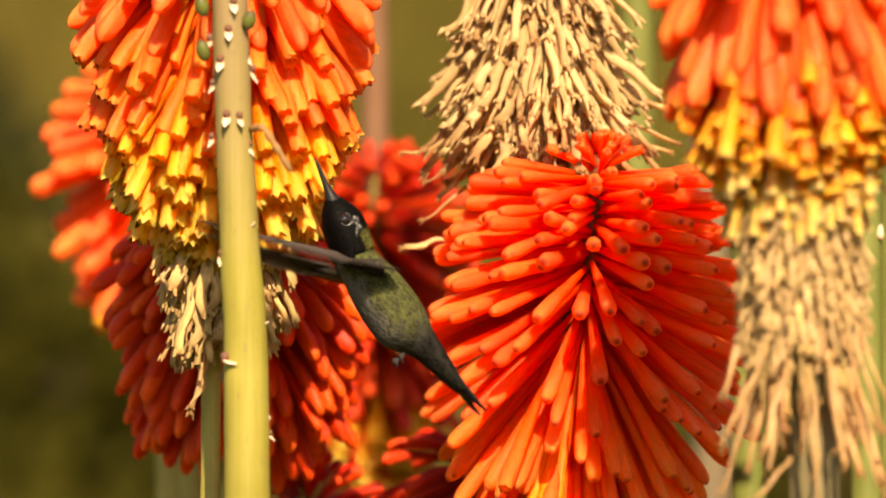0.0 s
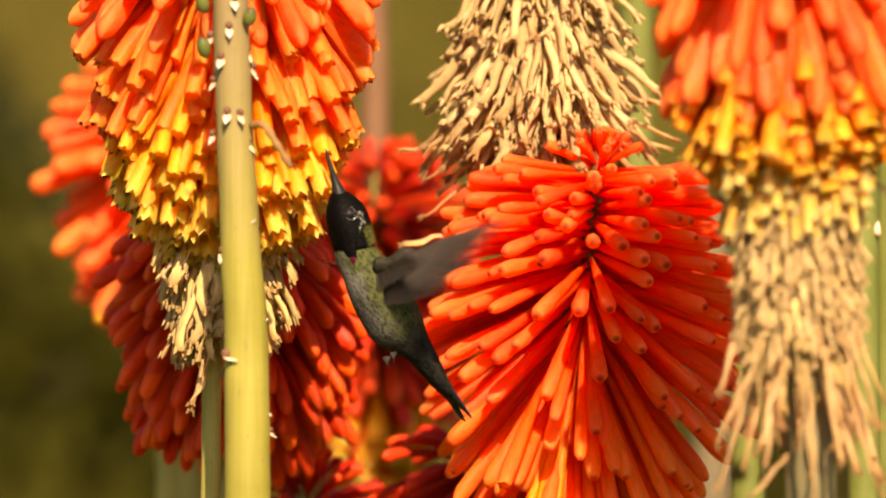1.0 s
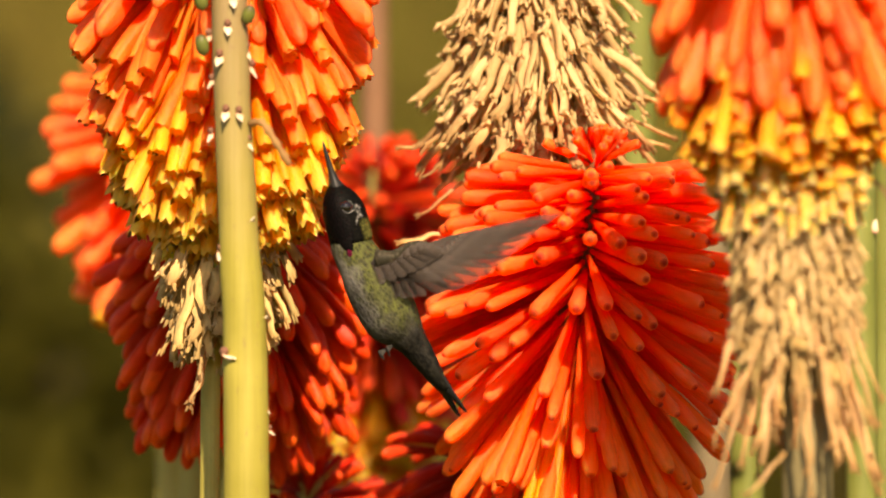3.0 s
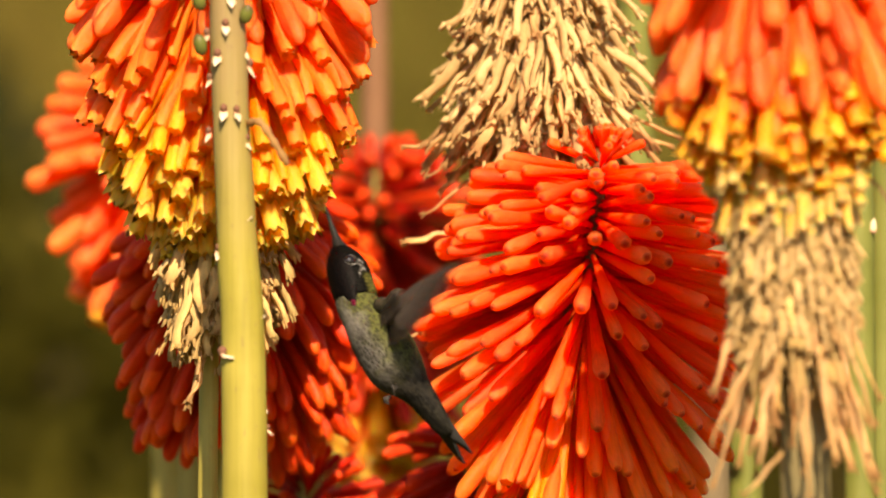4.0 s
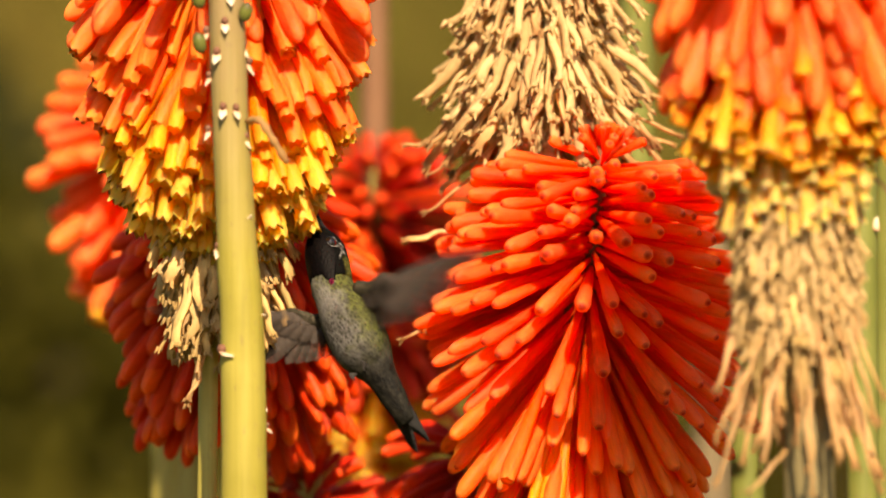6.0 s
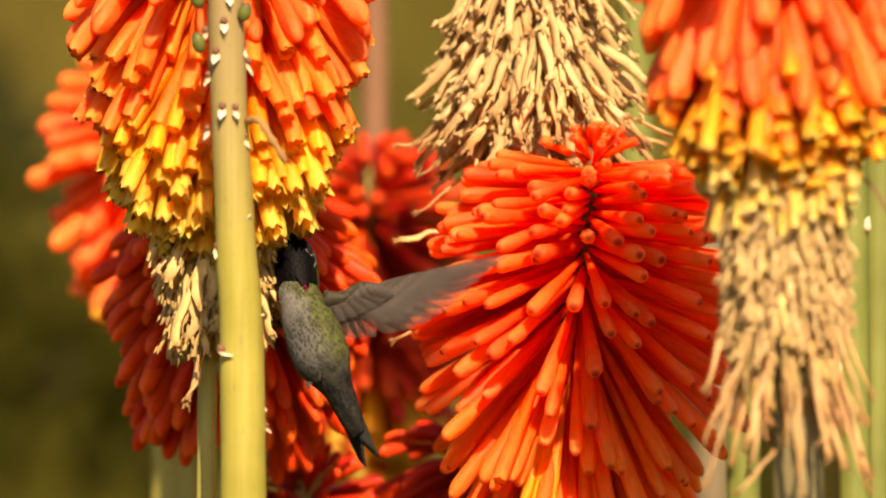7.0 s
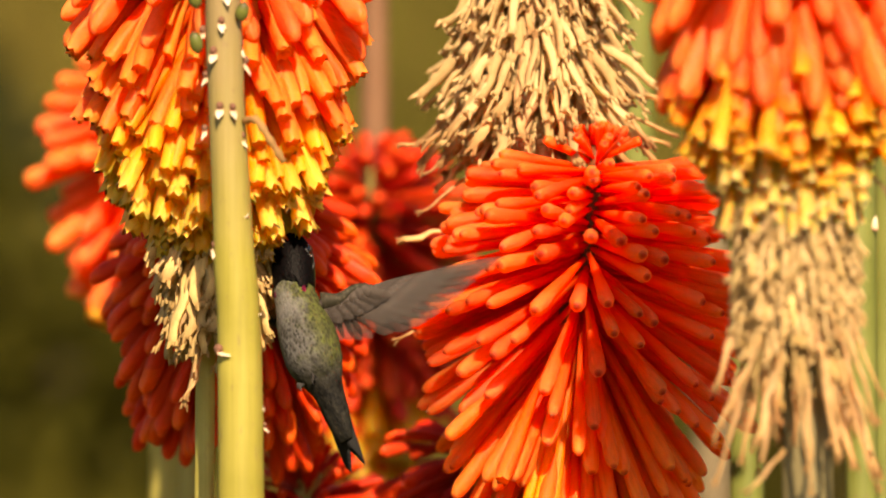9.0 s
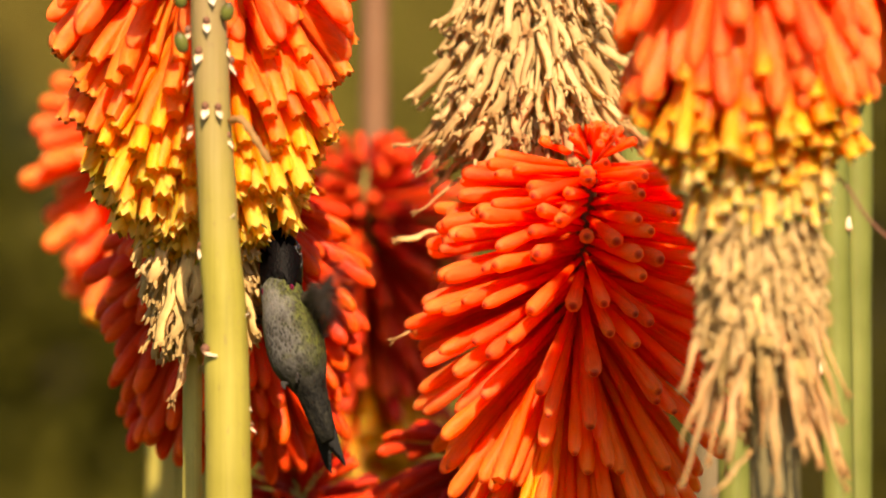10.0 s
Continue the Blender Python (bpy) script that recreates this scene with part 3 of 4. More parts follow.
tangle(withered, (0.0358, 0.0450, 1.0633), (0.0335, 0.0450, 1.2600), 2600,
       [(0.0, -58, 0.040), (0.10, -60, 0.048), (0.24, -74, 0.046), (0.7, -75, 0.042), (1.0, -70, 0.034)], DRIES, 0.00200, "dry_tangle", 0.006, 33, 9.0)
for a, b, k in (((0.0033, 0.0500, 1.0359), (-0.0155, 0.0500, 1.0341), 1), ((0.0604, 0.0500, 1.0553), (0.0855, 0.0400, 1.0479), 4), ((0.0604, 0.0500, 1.0491), (0.0841, 0.0400, 1.0364), 6),
                ((0.0581, 0.0400, 1.0459), (0.0815, 0.0400, 1.0337), 7), ((0.0175, 0.0400, 1.0286), (-0.0073, 0.0400, 1.0100), 2), ((0.0154, 0.0400, 1.0347), (-0.0018, 0.0400, 1.0181), 8),
                ((0.0165, 0.0400, 1.0408), (-0.0065, 0.0400, 1.0236), 3)):
    single(withered, a, b, DRIES[k], 0.0013)

# ---------------------------------------------------------------- the half-spent head with a yellow skirt
SKIRT_FOOT = Vector((-0.084, -0.03, 0.0))
skirt = new_plant("yellow_skirted_poker_flower", SKIRT_FOOT, "orange poker flower head with yellow lower florets and dry remains below", group="poker flowers")
stalk(skirt, [SKIRT_FOOT, (-0.083, -0.03, 0.5), (-0.0814, -0.0300, 0.9172), (-0.0791, -0.0300, 0.9765), (-0.0759, -0.0300, 1.0476), (-0.0751, -0.0300, 1.1603)], [0.006, 0.005, 0.0034, 0.0036, 0.0040, 0.0025], OLIVE_STEM)
whorls(skirt, (-0.0757, -0.0300, 1.1080), (-0.0751, -0.0300, 1.1600), 135, [(0.0, -29, 0.062), (0.4, -22, 0.062), (0.8, -2, 0.048), (1.0, 40, 0.022)], BUDS_HANGING, 0.0036, "bud", 0.004, 4, 3.0)
whorls(skirt, (-0.0759, -0.0300, 1.0810), (-0.0757, -0.0300, 1.1090), 115, [(0.0, -36, 0.061), (1.0, -29, 0.062)], ORANGE_HANGING, 0.0034, "floret", 0.004, 5, 3.0)
whorls(skirt, (-0.0759, -0.0300, 1.0670), (-0.0757, -0.0300, 1.0830), 90, [(0.0, -42, 0.058), (1.0, -36, 0.061)], GOLD_HANGING, 0.0031, "floret", 0.004, 6, 3.0)
whorls(skirt, (-0.0759, -0.0300, 1.0370), (-0.0759, -0.0300, 1.0690), 220, [(0.0, -64, 0.045), (0.5, -51, 0.055), (1.0, -42, 0.060)], YELLOW_HANGING, 0.0032, "open_floret", 0.004, 7, 3.5)
tangle(skirt, (-0.0759, -0.0300, 1.0420), (-0.0759, -0.0300, 1.0740), 150, [(0.0, -66, 0.036), (0.5, -54, 0.042), (1.0, -44, 0.046)], YELLOW_HANGING, 0.0026, "inner_growth", 0.004, 38, 3.0, YELLOW_TUBE, 0.4)
tangle(skirt, (-0.0759, -0.0300, 1.0740), (-0.0757, -0.0300, 1.1250), 140, [(0.0, -42, 0.046), (1.0, -28, 0.048)], ORANGE_HANGING, 0.0032, "inner_growth", 0.004, 39, 3.0, ORANGE_TUBE, 0.4)
whorls(skirt, (-0.0783, -0.0300, 0.9923), (-0.0759, -0.0300, 1.0348), 150, [(0.0, -82, 0.036), (0.5, -79, 0.040), (1.0, -77, 0.040)], DRIES_GOLD, 0.0025, "dry_floret", 0.0095, 8, 6.0, swell=0.3)
tangle(skirt, (-0.0780, -0.0300, 1.0000), (-0.0759, -0.0300, 1.0380), 260, [(0.0, -80, 0.034), (0.5, -76, 0.036), (1.0, -68, 0.038)], DRIES_GOLD, 0.0019, "dry_tangle", 0.005, 41, 6.0)
for a, b, k in (((-0.0812, -0.0360, 0.9943), (-0.0917, -0.0400, 0.9579), 2), ((-0.0805, -0.0360, 0.9765), (-0.0874, -0.0400, 0.9421), 5), ((-0.0835, -0.0400, 1.0022), (-0.0900, -0.0450, 0.9688), 0),
                ((-0.0787, -0.0360, 0.9686), (-0.0870, -0.0420, 0.9441), 7), ((-0.0650, -0.0200, 1.0022), (-0.0592, -0.0180, 0.9755), 6), ((-0.0660, -0.0200, 1.0081), (-0.0621, -0.0180, 0.9844), 4)):
    single(skirt, a, b, DRIES[k], 0.0017)

# ---------------------------------------------------------------- the bare stalk before it
BARE_FOOT = Vector((-0.069, -0.098, 0.0))
bare = new_plant("spent_flower_stalk", BARE_FOOT, "bare yellow-green flower stalk with dry bract scars and seed capsules", "stalk", "poker flowers")
stalk(bare, [BARE_FOOT, (-0.068, -0.098, 0.5), (-0.0667, -0.0980, 0.9152), (-0.0692, -0.0980, 1.0002), (-0.0712, -0.0980, 1.0406), (-0.0725, -0.0980, 1.0848), (-0.0735, -0.0980, 1.1425)],
      [0.0105, 0.010, 0.0079, 0.0068, 0.0063, 0.0062, 0.004], BARE_STEM, 20, 18, 0.05)


def scar(p, way, size=0.0035, dark=True, pale=True):
    """A dry bract flap over a dark scar on the bare stalk."""
    base = Vector(p) - BARE_FOOT
    d = Vector(way)
    if dark:
        bm = bmesh.new()
        bmesh.ops.create_uvsphere(bm, u_segments=8, v_segments=5, radius=1.0)
        part("scar", bm, SCAR, bare, "", aim(base + Vector((0, 0, 0.0008)), d) @ Matrix.Diagonal((size * 0.35, size * 0.3, size * 0.34, 1)))
    if pale:
        bm = bmesh.new()
        flap = [(0, -0.28, 0), (0.06, 0.28, 0), (0.14, 0.34, 0.45), (0.02, 0.0, 1.1), (0.10, -0.30, 0.5)]
        rings = [[Vector(q) for q in flap], [Vector(q) + Vector((0.1, 0, 0)) for q in flap]]
        loft(rings, bm)
        part("bract", finish_mesh(bm, "bract", BRACT, False), BRACT, bare, "", aim(base, d) @ Matrix.Diagonal((size, size, size, 1)))


for p, way, size in (((-0.0756, -0.1035, 1.0639), (-0.3, -0.9, -1), 0.0046), ((-0.0729, -0.1045, 1.0741), (0.1, -0.8, -1), 0.0042), ((-0.0735, -0.1048, 1.0451), (-0.2, -0.8, -1), 0.0044),
                     ((-0.0691, -0.1045, 1.0447), (0.4, -0.8, -1), 0.0040), ((-0.0661, -0.1005, 1.0352), (0.6, -0.5, -1), 0.0040), ((-0.0659, -0.1010, 1.0069), (0.5, -0.6, 0.6), 0.0036),
                     ((-0.0741, -0.1030, 0.9626), (1, -0.8, -0.3), 0.0050), ((-0.0604, -0.0985, 0.9460), (0.5, -0.3, -1), 0.0040), ((-0.0754, -0.0990, 0.9979), (-0.2, -0.6, -1), 0.0042),
                     ((-0.0669, -0.0990, 1.0665), (0.5, -0.5, -1), 0.0044), ((-0.0650, -0.0970, 1.0608), (0.5, -0.2, -1), 0.0044), ((-0.0794, -0.0985, 1.0713), (-0.5, -0.4, -1), 0.0040),
                     ((-0.0712, -0.1040, 1.0837), (0.2, -0.8, -1), 0.0046), ((-0.0788, -0.0985, 1.0377), (-0.4, -0.4, -1), 0.0034), ((-0.0619, -0.0985, 0.9742), (0.6, -0.4, 0.3), 0.0030),
                     ((-0.0784, -0.0990, 1.0560), (-0.5, -0.4, -1), 0.0034), ((-0.0588, -0.0985, 0.9367), (0.6, -0.4, -0.6), 0.0026)):
    scar(p, way, size)
CAPSULE_MESH = floret_mesh("capsule", [(0.0, 0.3), (0.15, 0.8), (0.4, 1.0), (0.7, 0.92), (0.9, 0.55), (1.0, 0.12)], CAPSULE, 0.0, 91, sides=10)
for a, b in (((-0.0666, -0.1030, 1.0747), (-0.0648, -0.1050, 1.0811)), ((-0.0807, -0.1010, 1.0640), (-0.0826, -0.1020, 1.0712)), ((-0.0811, -0.1010, 1.0793), (-0.0830, -0.1020, 1.0862))):
    single(bare, a, b, CAPSULE_MESH, 0.0024, "seed_capsule")
line = smooth_line([Vector(p) - BARE_FOOT for p in ((-0.0653, -0.1010, 1.0409), (-0.0609, -0.1080, 1.0408), (-0.0563, -0.1100, 1.0343), (-0.0517, -0.1090, 1.0266))], 6)
part("dry_filament", pipe(line, [0.0010 + 0.0006 * math.sin(k * 0.9) ** 2 for k in range(len(line))], 7, 0.3), DRY, bare)

# ---------------------------------------------------------------- the near head with a long dry collar
COLLAR_FOOT = Vector((0.126, -0.15, 0.0))
collar = new_plant("dry_collared_poker_flower", COLLAR_FOOT, "orange poker flower head above a long collar of dried tan florets", group="poker flowers")
stalk(collar, [(0.126, -0.15, -0.04), (0.126, -0.15, 0.5), (0.1239, -0.1500, 0.9211), (0.1198, -0.1500, 0.9889), (0.1169, -0.1500, 1.0642), (0.1152, -0.1500, 1.1880)], [0.010, 0.0095, 0.0085, 0.0075, 0.006, 0.003], TAN_STEM)
# The unseen top of this head is sized by the shade it throws on the poker.
whorls(collar, (0.1166, -0.1500, 1.1009), (0.1156, -0.1500, 1.1560), 150, [(0.0, -47, 0.065), (0.35, -44, 0.065), (0.65, -38, 0.058), (0.88, -20, 0.040), (1.0, 50, 0.016)], BUDS_HANGING, 0.0038, "bud", 0.005, 9, 3.5)
whorls(collar, (0.1167, -0.1500, 1.0800), (0.1166, -0.1500, 1.1028), 120, [(0.0, -60, 0.060), (1.0, -46, 0.064)], TUBES_CORAL, 0.0036, "floret", 0.005, 10, 3.5)
whorls(collar, (0.1171, -0.1500, 1.0600), (0.1167, -0.1500, 1.0850), 110, [(0.0, -68, 0.036), (0.6, -66, 0.050), (1.0, -60, 0.058)], TRUMPETS_GOLD, 0.0029, "open_floret", 0.006, 11, 4.0)
whorls(collar, (0.1174, -0.1500, 1.0460), (0.1169, -0.1500, 1.0680), 110, [(0.0, -66, 0.032), (1.0, -60, 0.046)], TRUMPETS_GOLD, 0.0025, "open_floret", 0.010, 40, 4.5)
whorls(collar, (0.1180, -0.1500, 1.0400), (0.1171, -0.1500, 1.0640), 130, [(0.0, -72, 0.028), (0.5, -72, 0.032), (1.0, -70, 0.036)], TRUMPETS_GOLD_PALE, 0.0024, "open_floret", 0.0115, 12, 5.0)
whorls(collar, (0.1181, -0.1500, 1.0300), (0.1171, -0.1500, 1.0580), 150, [(0.0, -84, 0.030), (1.0, -79, 0.036)], TRUMPETS_GOLD_PALE, 0.0021, "open_floret", 0.0180, 44, 5.0)
whorls(collar, (0.1202, -0.1500, 0.9880), (0.1178, -0.1500, 1.0470), 300, [(0.0, -83, 0.042), (0.3, -78, 0.034), (1.0, -76, 0.031)], DRIES_GOLD, 0.00150, "dry_floret", 0.0108, 13, 5.0, swell=0.3)
tangle(collar, (0.1200, -0.1500, 0.9950), (0.1176, -0.1500, 1.0500), 2600, [(0.0, -80, 0.034), (1.0, -76, 0.028)], DRIES_GOLD, 0.00112, "dry_tangle", 0.0105, 34, 5.0)
whorls(collar, (0.1218, -0.1500, 0.9660), (0.1198, -0.1500, 1.0000), 42, [(0.0, -82, 0.046), (1.0, -80, 0.050)], DRIES, 0.0014, "dry_strand", 0.0115, 14, 6.0, swell=0.3)
for a, b in (((0.1001, -0.1780, 1.0690), (0.0921, -0.1840, 1.0295)), ((0.1122, -0.1820, 1.0652), (0.1082, -0.1880, 1.0289)), ((0.1247, -0.1820, 1.0708), (0.1272, -0.1860, 1.0332))):
    single(collar, a, b, TRUMPETS_YELLOW[0], 0.0029, "open_floret")
for a, b, k in (((0.1078, -0.1650, 0.9684), (0.0945, -0.1700, 0.9386), 1), ((0.1050, -0.1650, 0.9628), (0.0922, -0.1700, 0.9199), 3), ((0.1139, -0.1750, 0.9629), (0.1056, -0.1800, 0.9332), 0),
                ((0.1148, -0.1750, 0.9312), (0.1025, -0.1800, 0.9165), 5), ((0.1300, -0.1700, 0.9778), (0.1421, -0.1700, 0.9404), 7), ((0.1318, -0.1700, 0.9610), (0.1458, -0.1700, 0.9180), 2),
                ((0.1278, -0.1750, 0.9666), (0.1291, -0.1800, 0.9332), 4), ((0.1193, -0.1780, 0.9611), (0.1220, -0.1800, 0.9165), 6)):
    single(collar, a, b, DRIES[k], 0.0015)
line = smooth_line([Vector(p) - COLLAR_FOOT for p in ((0.1424, -0.1500, 1.0232), (0.1488, -0.1520, 1.0181), (0.1554, -0.1520, 1.0077), (0.1640, -0.1500, 0.9992))], 6)
part("dry_filament", pipe(line, [0.0006] * len(line), 6, 0.3), SCAR, collar)
scale_about_camera(collar, 0.982)  # drawn towards the camera, keeping its place in the view


# ---------------------------------------------------------------- heads behind
def far_head(name, foot_x, y, low, high, count, table, meshes, radius, label, seed, stem=OLIVE_STEM, bend=None):
    foot = Vector((foot_x, y, 0.0))
    ob = new_plant(name, foot, label, group="poker flowers")
    stalk(ob, [foot, (foot_x, y, 0.5), low, high], [0.009, 0.008, 0.0055, 0.0012], stem)
    whorls(ob, low, high, count, table, meshes, radius, "floret", 0.004, seed, 6.0)
    return ob


coral_back = far_head("coral_poker_flower", -0.104, 0.18, (-0.1025, 0.1800, 1.0131), (-0.1036, 0.1800, 1.0666), 135,
                      [(0.0, -62, 0.050), (0.3, -44, 0.052), (0.6, -14, 0.046), (0.85, 2, 0.038), (1.0, 60, 0.015)], BUDS_CORAL, 0.0036, "coral-orange poker flower head on a pale stem", 15)
whorls(coral_back, (-0.1023, 0.1800, 1.0045), (-0.1025, 0.1800, 1.0152), 20, [(0, -58, 0.048), (1, -52, 0.050)], TUBES_GOLD, 0.0035, "floret", 0.004, 16, 5.0)
scale_about_camera(coral_back, 1.045)
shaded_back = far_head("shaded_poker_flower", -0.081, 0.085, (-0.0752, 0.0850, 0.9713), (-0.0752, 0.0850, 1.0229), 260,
                       [(0.0, -56, 0.057), (0.4, -38, 0.059), (0.7, -18, 0.051), (0.9, -2, 0.038), (1.0, 60, 0.015)], SHADED_CRIMSON_HANGING, 0.0029, "red poker flower head coloured darker for the shade of its neighbours", 17)
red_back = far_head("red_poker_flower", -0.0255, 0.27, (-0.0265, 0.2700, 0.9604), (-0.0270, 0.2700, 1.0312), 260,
                    [(0.0, -74, 0.052), (0.3, -50, 0.050), (0.6, -18, 0.042), (0.85, 10, 0.030), (0.96, 30, 0.020), (1.0, 70, 0.012)], BUDS_SHADED, 0.0029, "red poker flower head with yellow lower florets", 18)
low_back = far_head("low_poker_flower", 0.010, 0.12, (0.0113, 0.1200, 0.8704), (0.0109, 0.1200, 0.9269), 130,
                     [(0.0, -56, 0.046), (0.5, -34, 0.046), (0.85, 0, 0.036), (1.0, 60, 0.015)], SHADED_HANGING, 0.0032, "red poker flower head low down, coloured darker for shade", 23)
whorls(red_back, (-0.0265, 0.2700, 0.9472), (-0.0265, 0.2700, 0.9680), 70, [(0, -76, 0.044), (1, -58, 0.052)], TRUMPETS_YELLOW, 0.0038, "open_floret", 0.004, 19, 5.0)
scale_about_camera(red_back, 1.035)
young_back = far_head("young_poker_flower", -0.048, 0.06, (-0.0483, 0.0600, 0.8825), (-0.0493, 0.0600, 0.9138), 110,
                      [(0.0, -30, 0.036), (0.4, -6, 0.032), (0.8, 15, 0.025), (1.0, 65, 0.014)], BUDS_SHADED, 0.0026, "young red poker flower head just opening", 20)
scale_about_camera(young_back, 1.03)
edge_back = far_head("orange_poker_flower", 0.158, 0.10, (0.1679, 0.1000, 1.1145), (0.1683, 0.1000, 1.1789), 90,
                     [(0.0, -58, 0.060), (0.5, -36, 0.058), (0.85, -5, 0.046), (1.0, 60, 0.015)], BUDS_CORAL, 0.0042, "orange poker flower head on a broad green stem", 21, GREEN_STEM)


BRACT_FLAP = floret_mesh("bract_flap", [(0.0, 1.0), (0.3, 0.9), (0.7, 0.5), (1.0, 0.08)], BRACT, 0.0, 55, sides=6, flat=0.4)


def far_stalk(x, y, radius, top, material, label):
    foot = Vector((x, y, 0.0))
    ob = new_plant("flower_stalk", foot, label, "stalk", "stalks behind")
    stalk(ob, [foot, (x + 0.002, y, 0.5), (x, y, 1.0), (x - 0.002, y, top)], [radius * 1.15, radius * 1.1, radius, radius * 0.8], material)
    for k in range(4):
        a = -1.57 + 1.9 * (k - 1.5)
        out = Vector((math.cos(a), math.sin(a), 0))
        base = Vector((0, 0, 0.90 + 0.052 * k)) + out * radius * 0.93
        part("bract", BRACT_FLAP, None, ob, "", aim(base, out * 0.25 + Vector((0, 0, 1))) @ Matrix.Diagonal((0.0022, 0.0022, 0.005, 1)))
    return ob


far_stalk(-0.0285, 0.48, 0.0062, 1.4, PINK_STEM, "pinkish brown flower stalk out of focus behind")
far_stalk(0.0755, 0.26, 0.0072, 1.4, GREEN_STEM, "fresh green flower stalk behind the withered head")
slim_stalk = far_stalk(0.112, 0.10, 0.0062, 1.12, GREEN_STEM, "yellow-green flower stalk behind the dry collar")
right_stalk = far_stalk(0.153, 0.06, 0.0060, 1.02, GREEN_STEM, "green flower stalk behind the dry collar")
far_stalk(0.117, 0.60, 0.0085, 1.4, GREY_STEM, "greyish brown flower stalk out of focus behind")
far_stalk(-0.0965, 0.22, 0.0050, 0.94, OLIVE_STEM, "pale flower stalk behind the shaded head")


# ---------------------------------------------------------------- the hummingbird
def oval(z, y, rx, ry, sides=24, arc=None, grow=0.0):
    ring = []
    for k in range(sides):
        a = 2 * math.pi * k / sides if arc is None else arc[0] + (arc[1] - arc[0]) * k / (sides - 1)
        ring.append(Vector(((rx + grow) * math.sin(a), y - (ry + grow) * math.cos(a), z)) * 0.001)
    return ring


def fine(table, steps=4):
    pts = smooth_line([Vector(r[:3]) for r in table], steps)
    last = smooth_line([Vector((r[0], r[3], 0)) for r in table], steps)
    return [(p.x, p.y, p.z, q.y) for p, q in zip(pts, last)]


# rows: height along the spine, offset to the back, half width, half depth, in millimetres
BODY_ROWS = [(26.5, 0.4, 4.6, 4.8), (24.5, 0.3, 6.2, 6.4), (22, 0.2, 7.0, 7.2), (19, 0.1, 7.4, 7.6), (15, 0.0, 8.0, 8.2), (8, -0.3, 9.6, 9.6), (0, -0.6, 10.3, 10.2), (-7, -0.9, 9.8, 9.9),
             (-12, -0.6, 8.2, 8.4), (-15.5, 0.2, 6.6, 6.6), (-20, 1.2, 5.4, 5.0), (-27, 1.6, 4.9, 3.8), (-33, 1.8, 4.2, 2.7), (-38, 2.0, 2.8, 1.3)]
HEAD_ROWS = [(14, 0.8, 5.0, 5.4), (18, 0.4, 6.5, 6.8), (23, 0.2, 7.1, 7.3), (29, 0.3, 7.3, 7.5), (34, 0.3, 6.9, 7.2), (38, 0.1, 5.6, 5.9), (41, -0.2, 3.7, 4.0), (43.2, -0.4, 2.0, 2.1), (44.6, -0.5, 1.2, 1.2)]

bird = tagged(new("hummingbird"), "small green and grey hummingbird with a dark throat, hovering to feed", "bird")
bird.empty_display_size = 0.02
part("body", loft([oval(*r) for r in fine(BODY_ROWS)]), PLUMAGE, bird, "grey breast and bronzy green flanks")
head = part("head", loft([oval(*r) for r in fine(HEAD_ROWS) if r[0] > 20.5]), HEAD_DARK, bird, "blackish head")
bill_rows = [(41, -0.3, 3.4, 3.5), (43.5, -0.4, 2.3, 2.3), (46, -0.5, 1.6, 1.5), (49.5, -0.6, 1.1, 1.0), (55, -0.7, 0.7, 0.65), (58.5, -0.7, 0.25, 0.25)]
part("bill", loft([oval(*r, 12) for r in fine(bill_rows, 2)]), BILL_HORN, head, "long straight black bill")


head_fine = fine(HEAD_ROWS)


def at_height(z):
    """The head's oval at a height, in millimetres."""
    return along(head_fine, z)


def throat_patch(name, material, label, grow, reach, low):
    """Throat feathers that lie on the head as far round as reach, down to a scalloped edge; low gives the edge's height at each angle."""
    bm = bmesh.new()
    columns = []
    for k in range(33):
        u = k / 16 - 1
        column = []
        for j in range(17):
            v = j / 16
            z = 43.0 + (low(u) - 43.0) * v
            a = u * reach(z)
            y, rx, ry = at_height(z)
            lift = grow + (0.7 * max(0.0, (24 - z) / 8)) - (0.5 if j == 16 else 0.0)
            column.append(bm.verts.new(Vector(((rx + lift) * math.sin(a), y - (ry + lift) * math.cos(a), z)) * 0.001))
        columns.append(column)
    for a, b in zip(columns, columns[1:]):
        for j in range(16):
            bm.faces.new((a[j], b[j], b[j + 1], a[j + 1]))
    return part(name, bm, material, head, label)


def scallop(u):
    """The edge hangs lowest in a lobe on each side of the throat."""
    return 23.5 - 6.0 * math.exp(-((abs(u) - 0.68) / 0.26) ** 2) + 3.5 * max(0.0, (abs(u) - 0.85) / 0.15) + 0.5 * math.sin(u * 23)


throat_patch("gorget", GORGET, "dark iridescent throat feathers", 0.5, lambda z: 1.22 - max(0.0, z - 36) * 0.085, scallop)
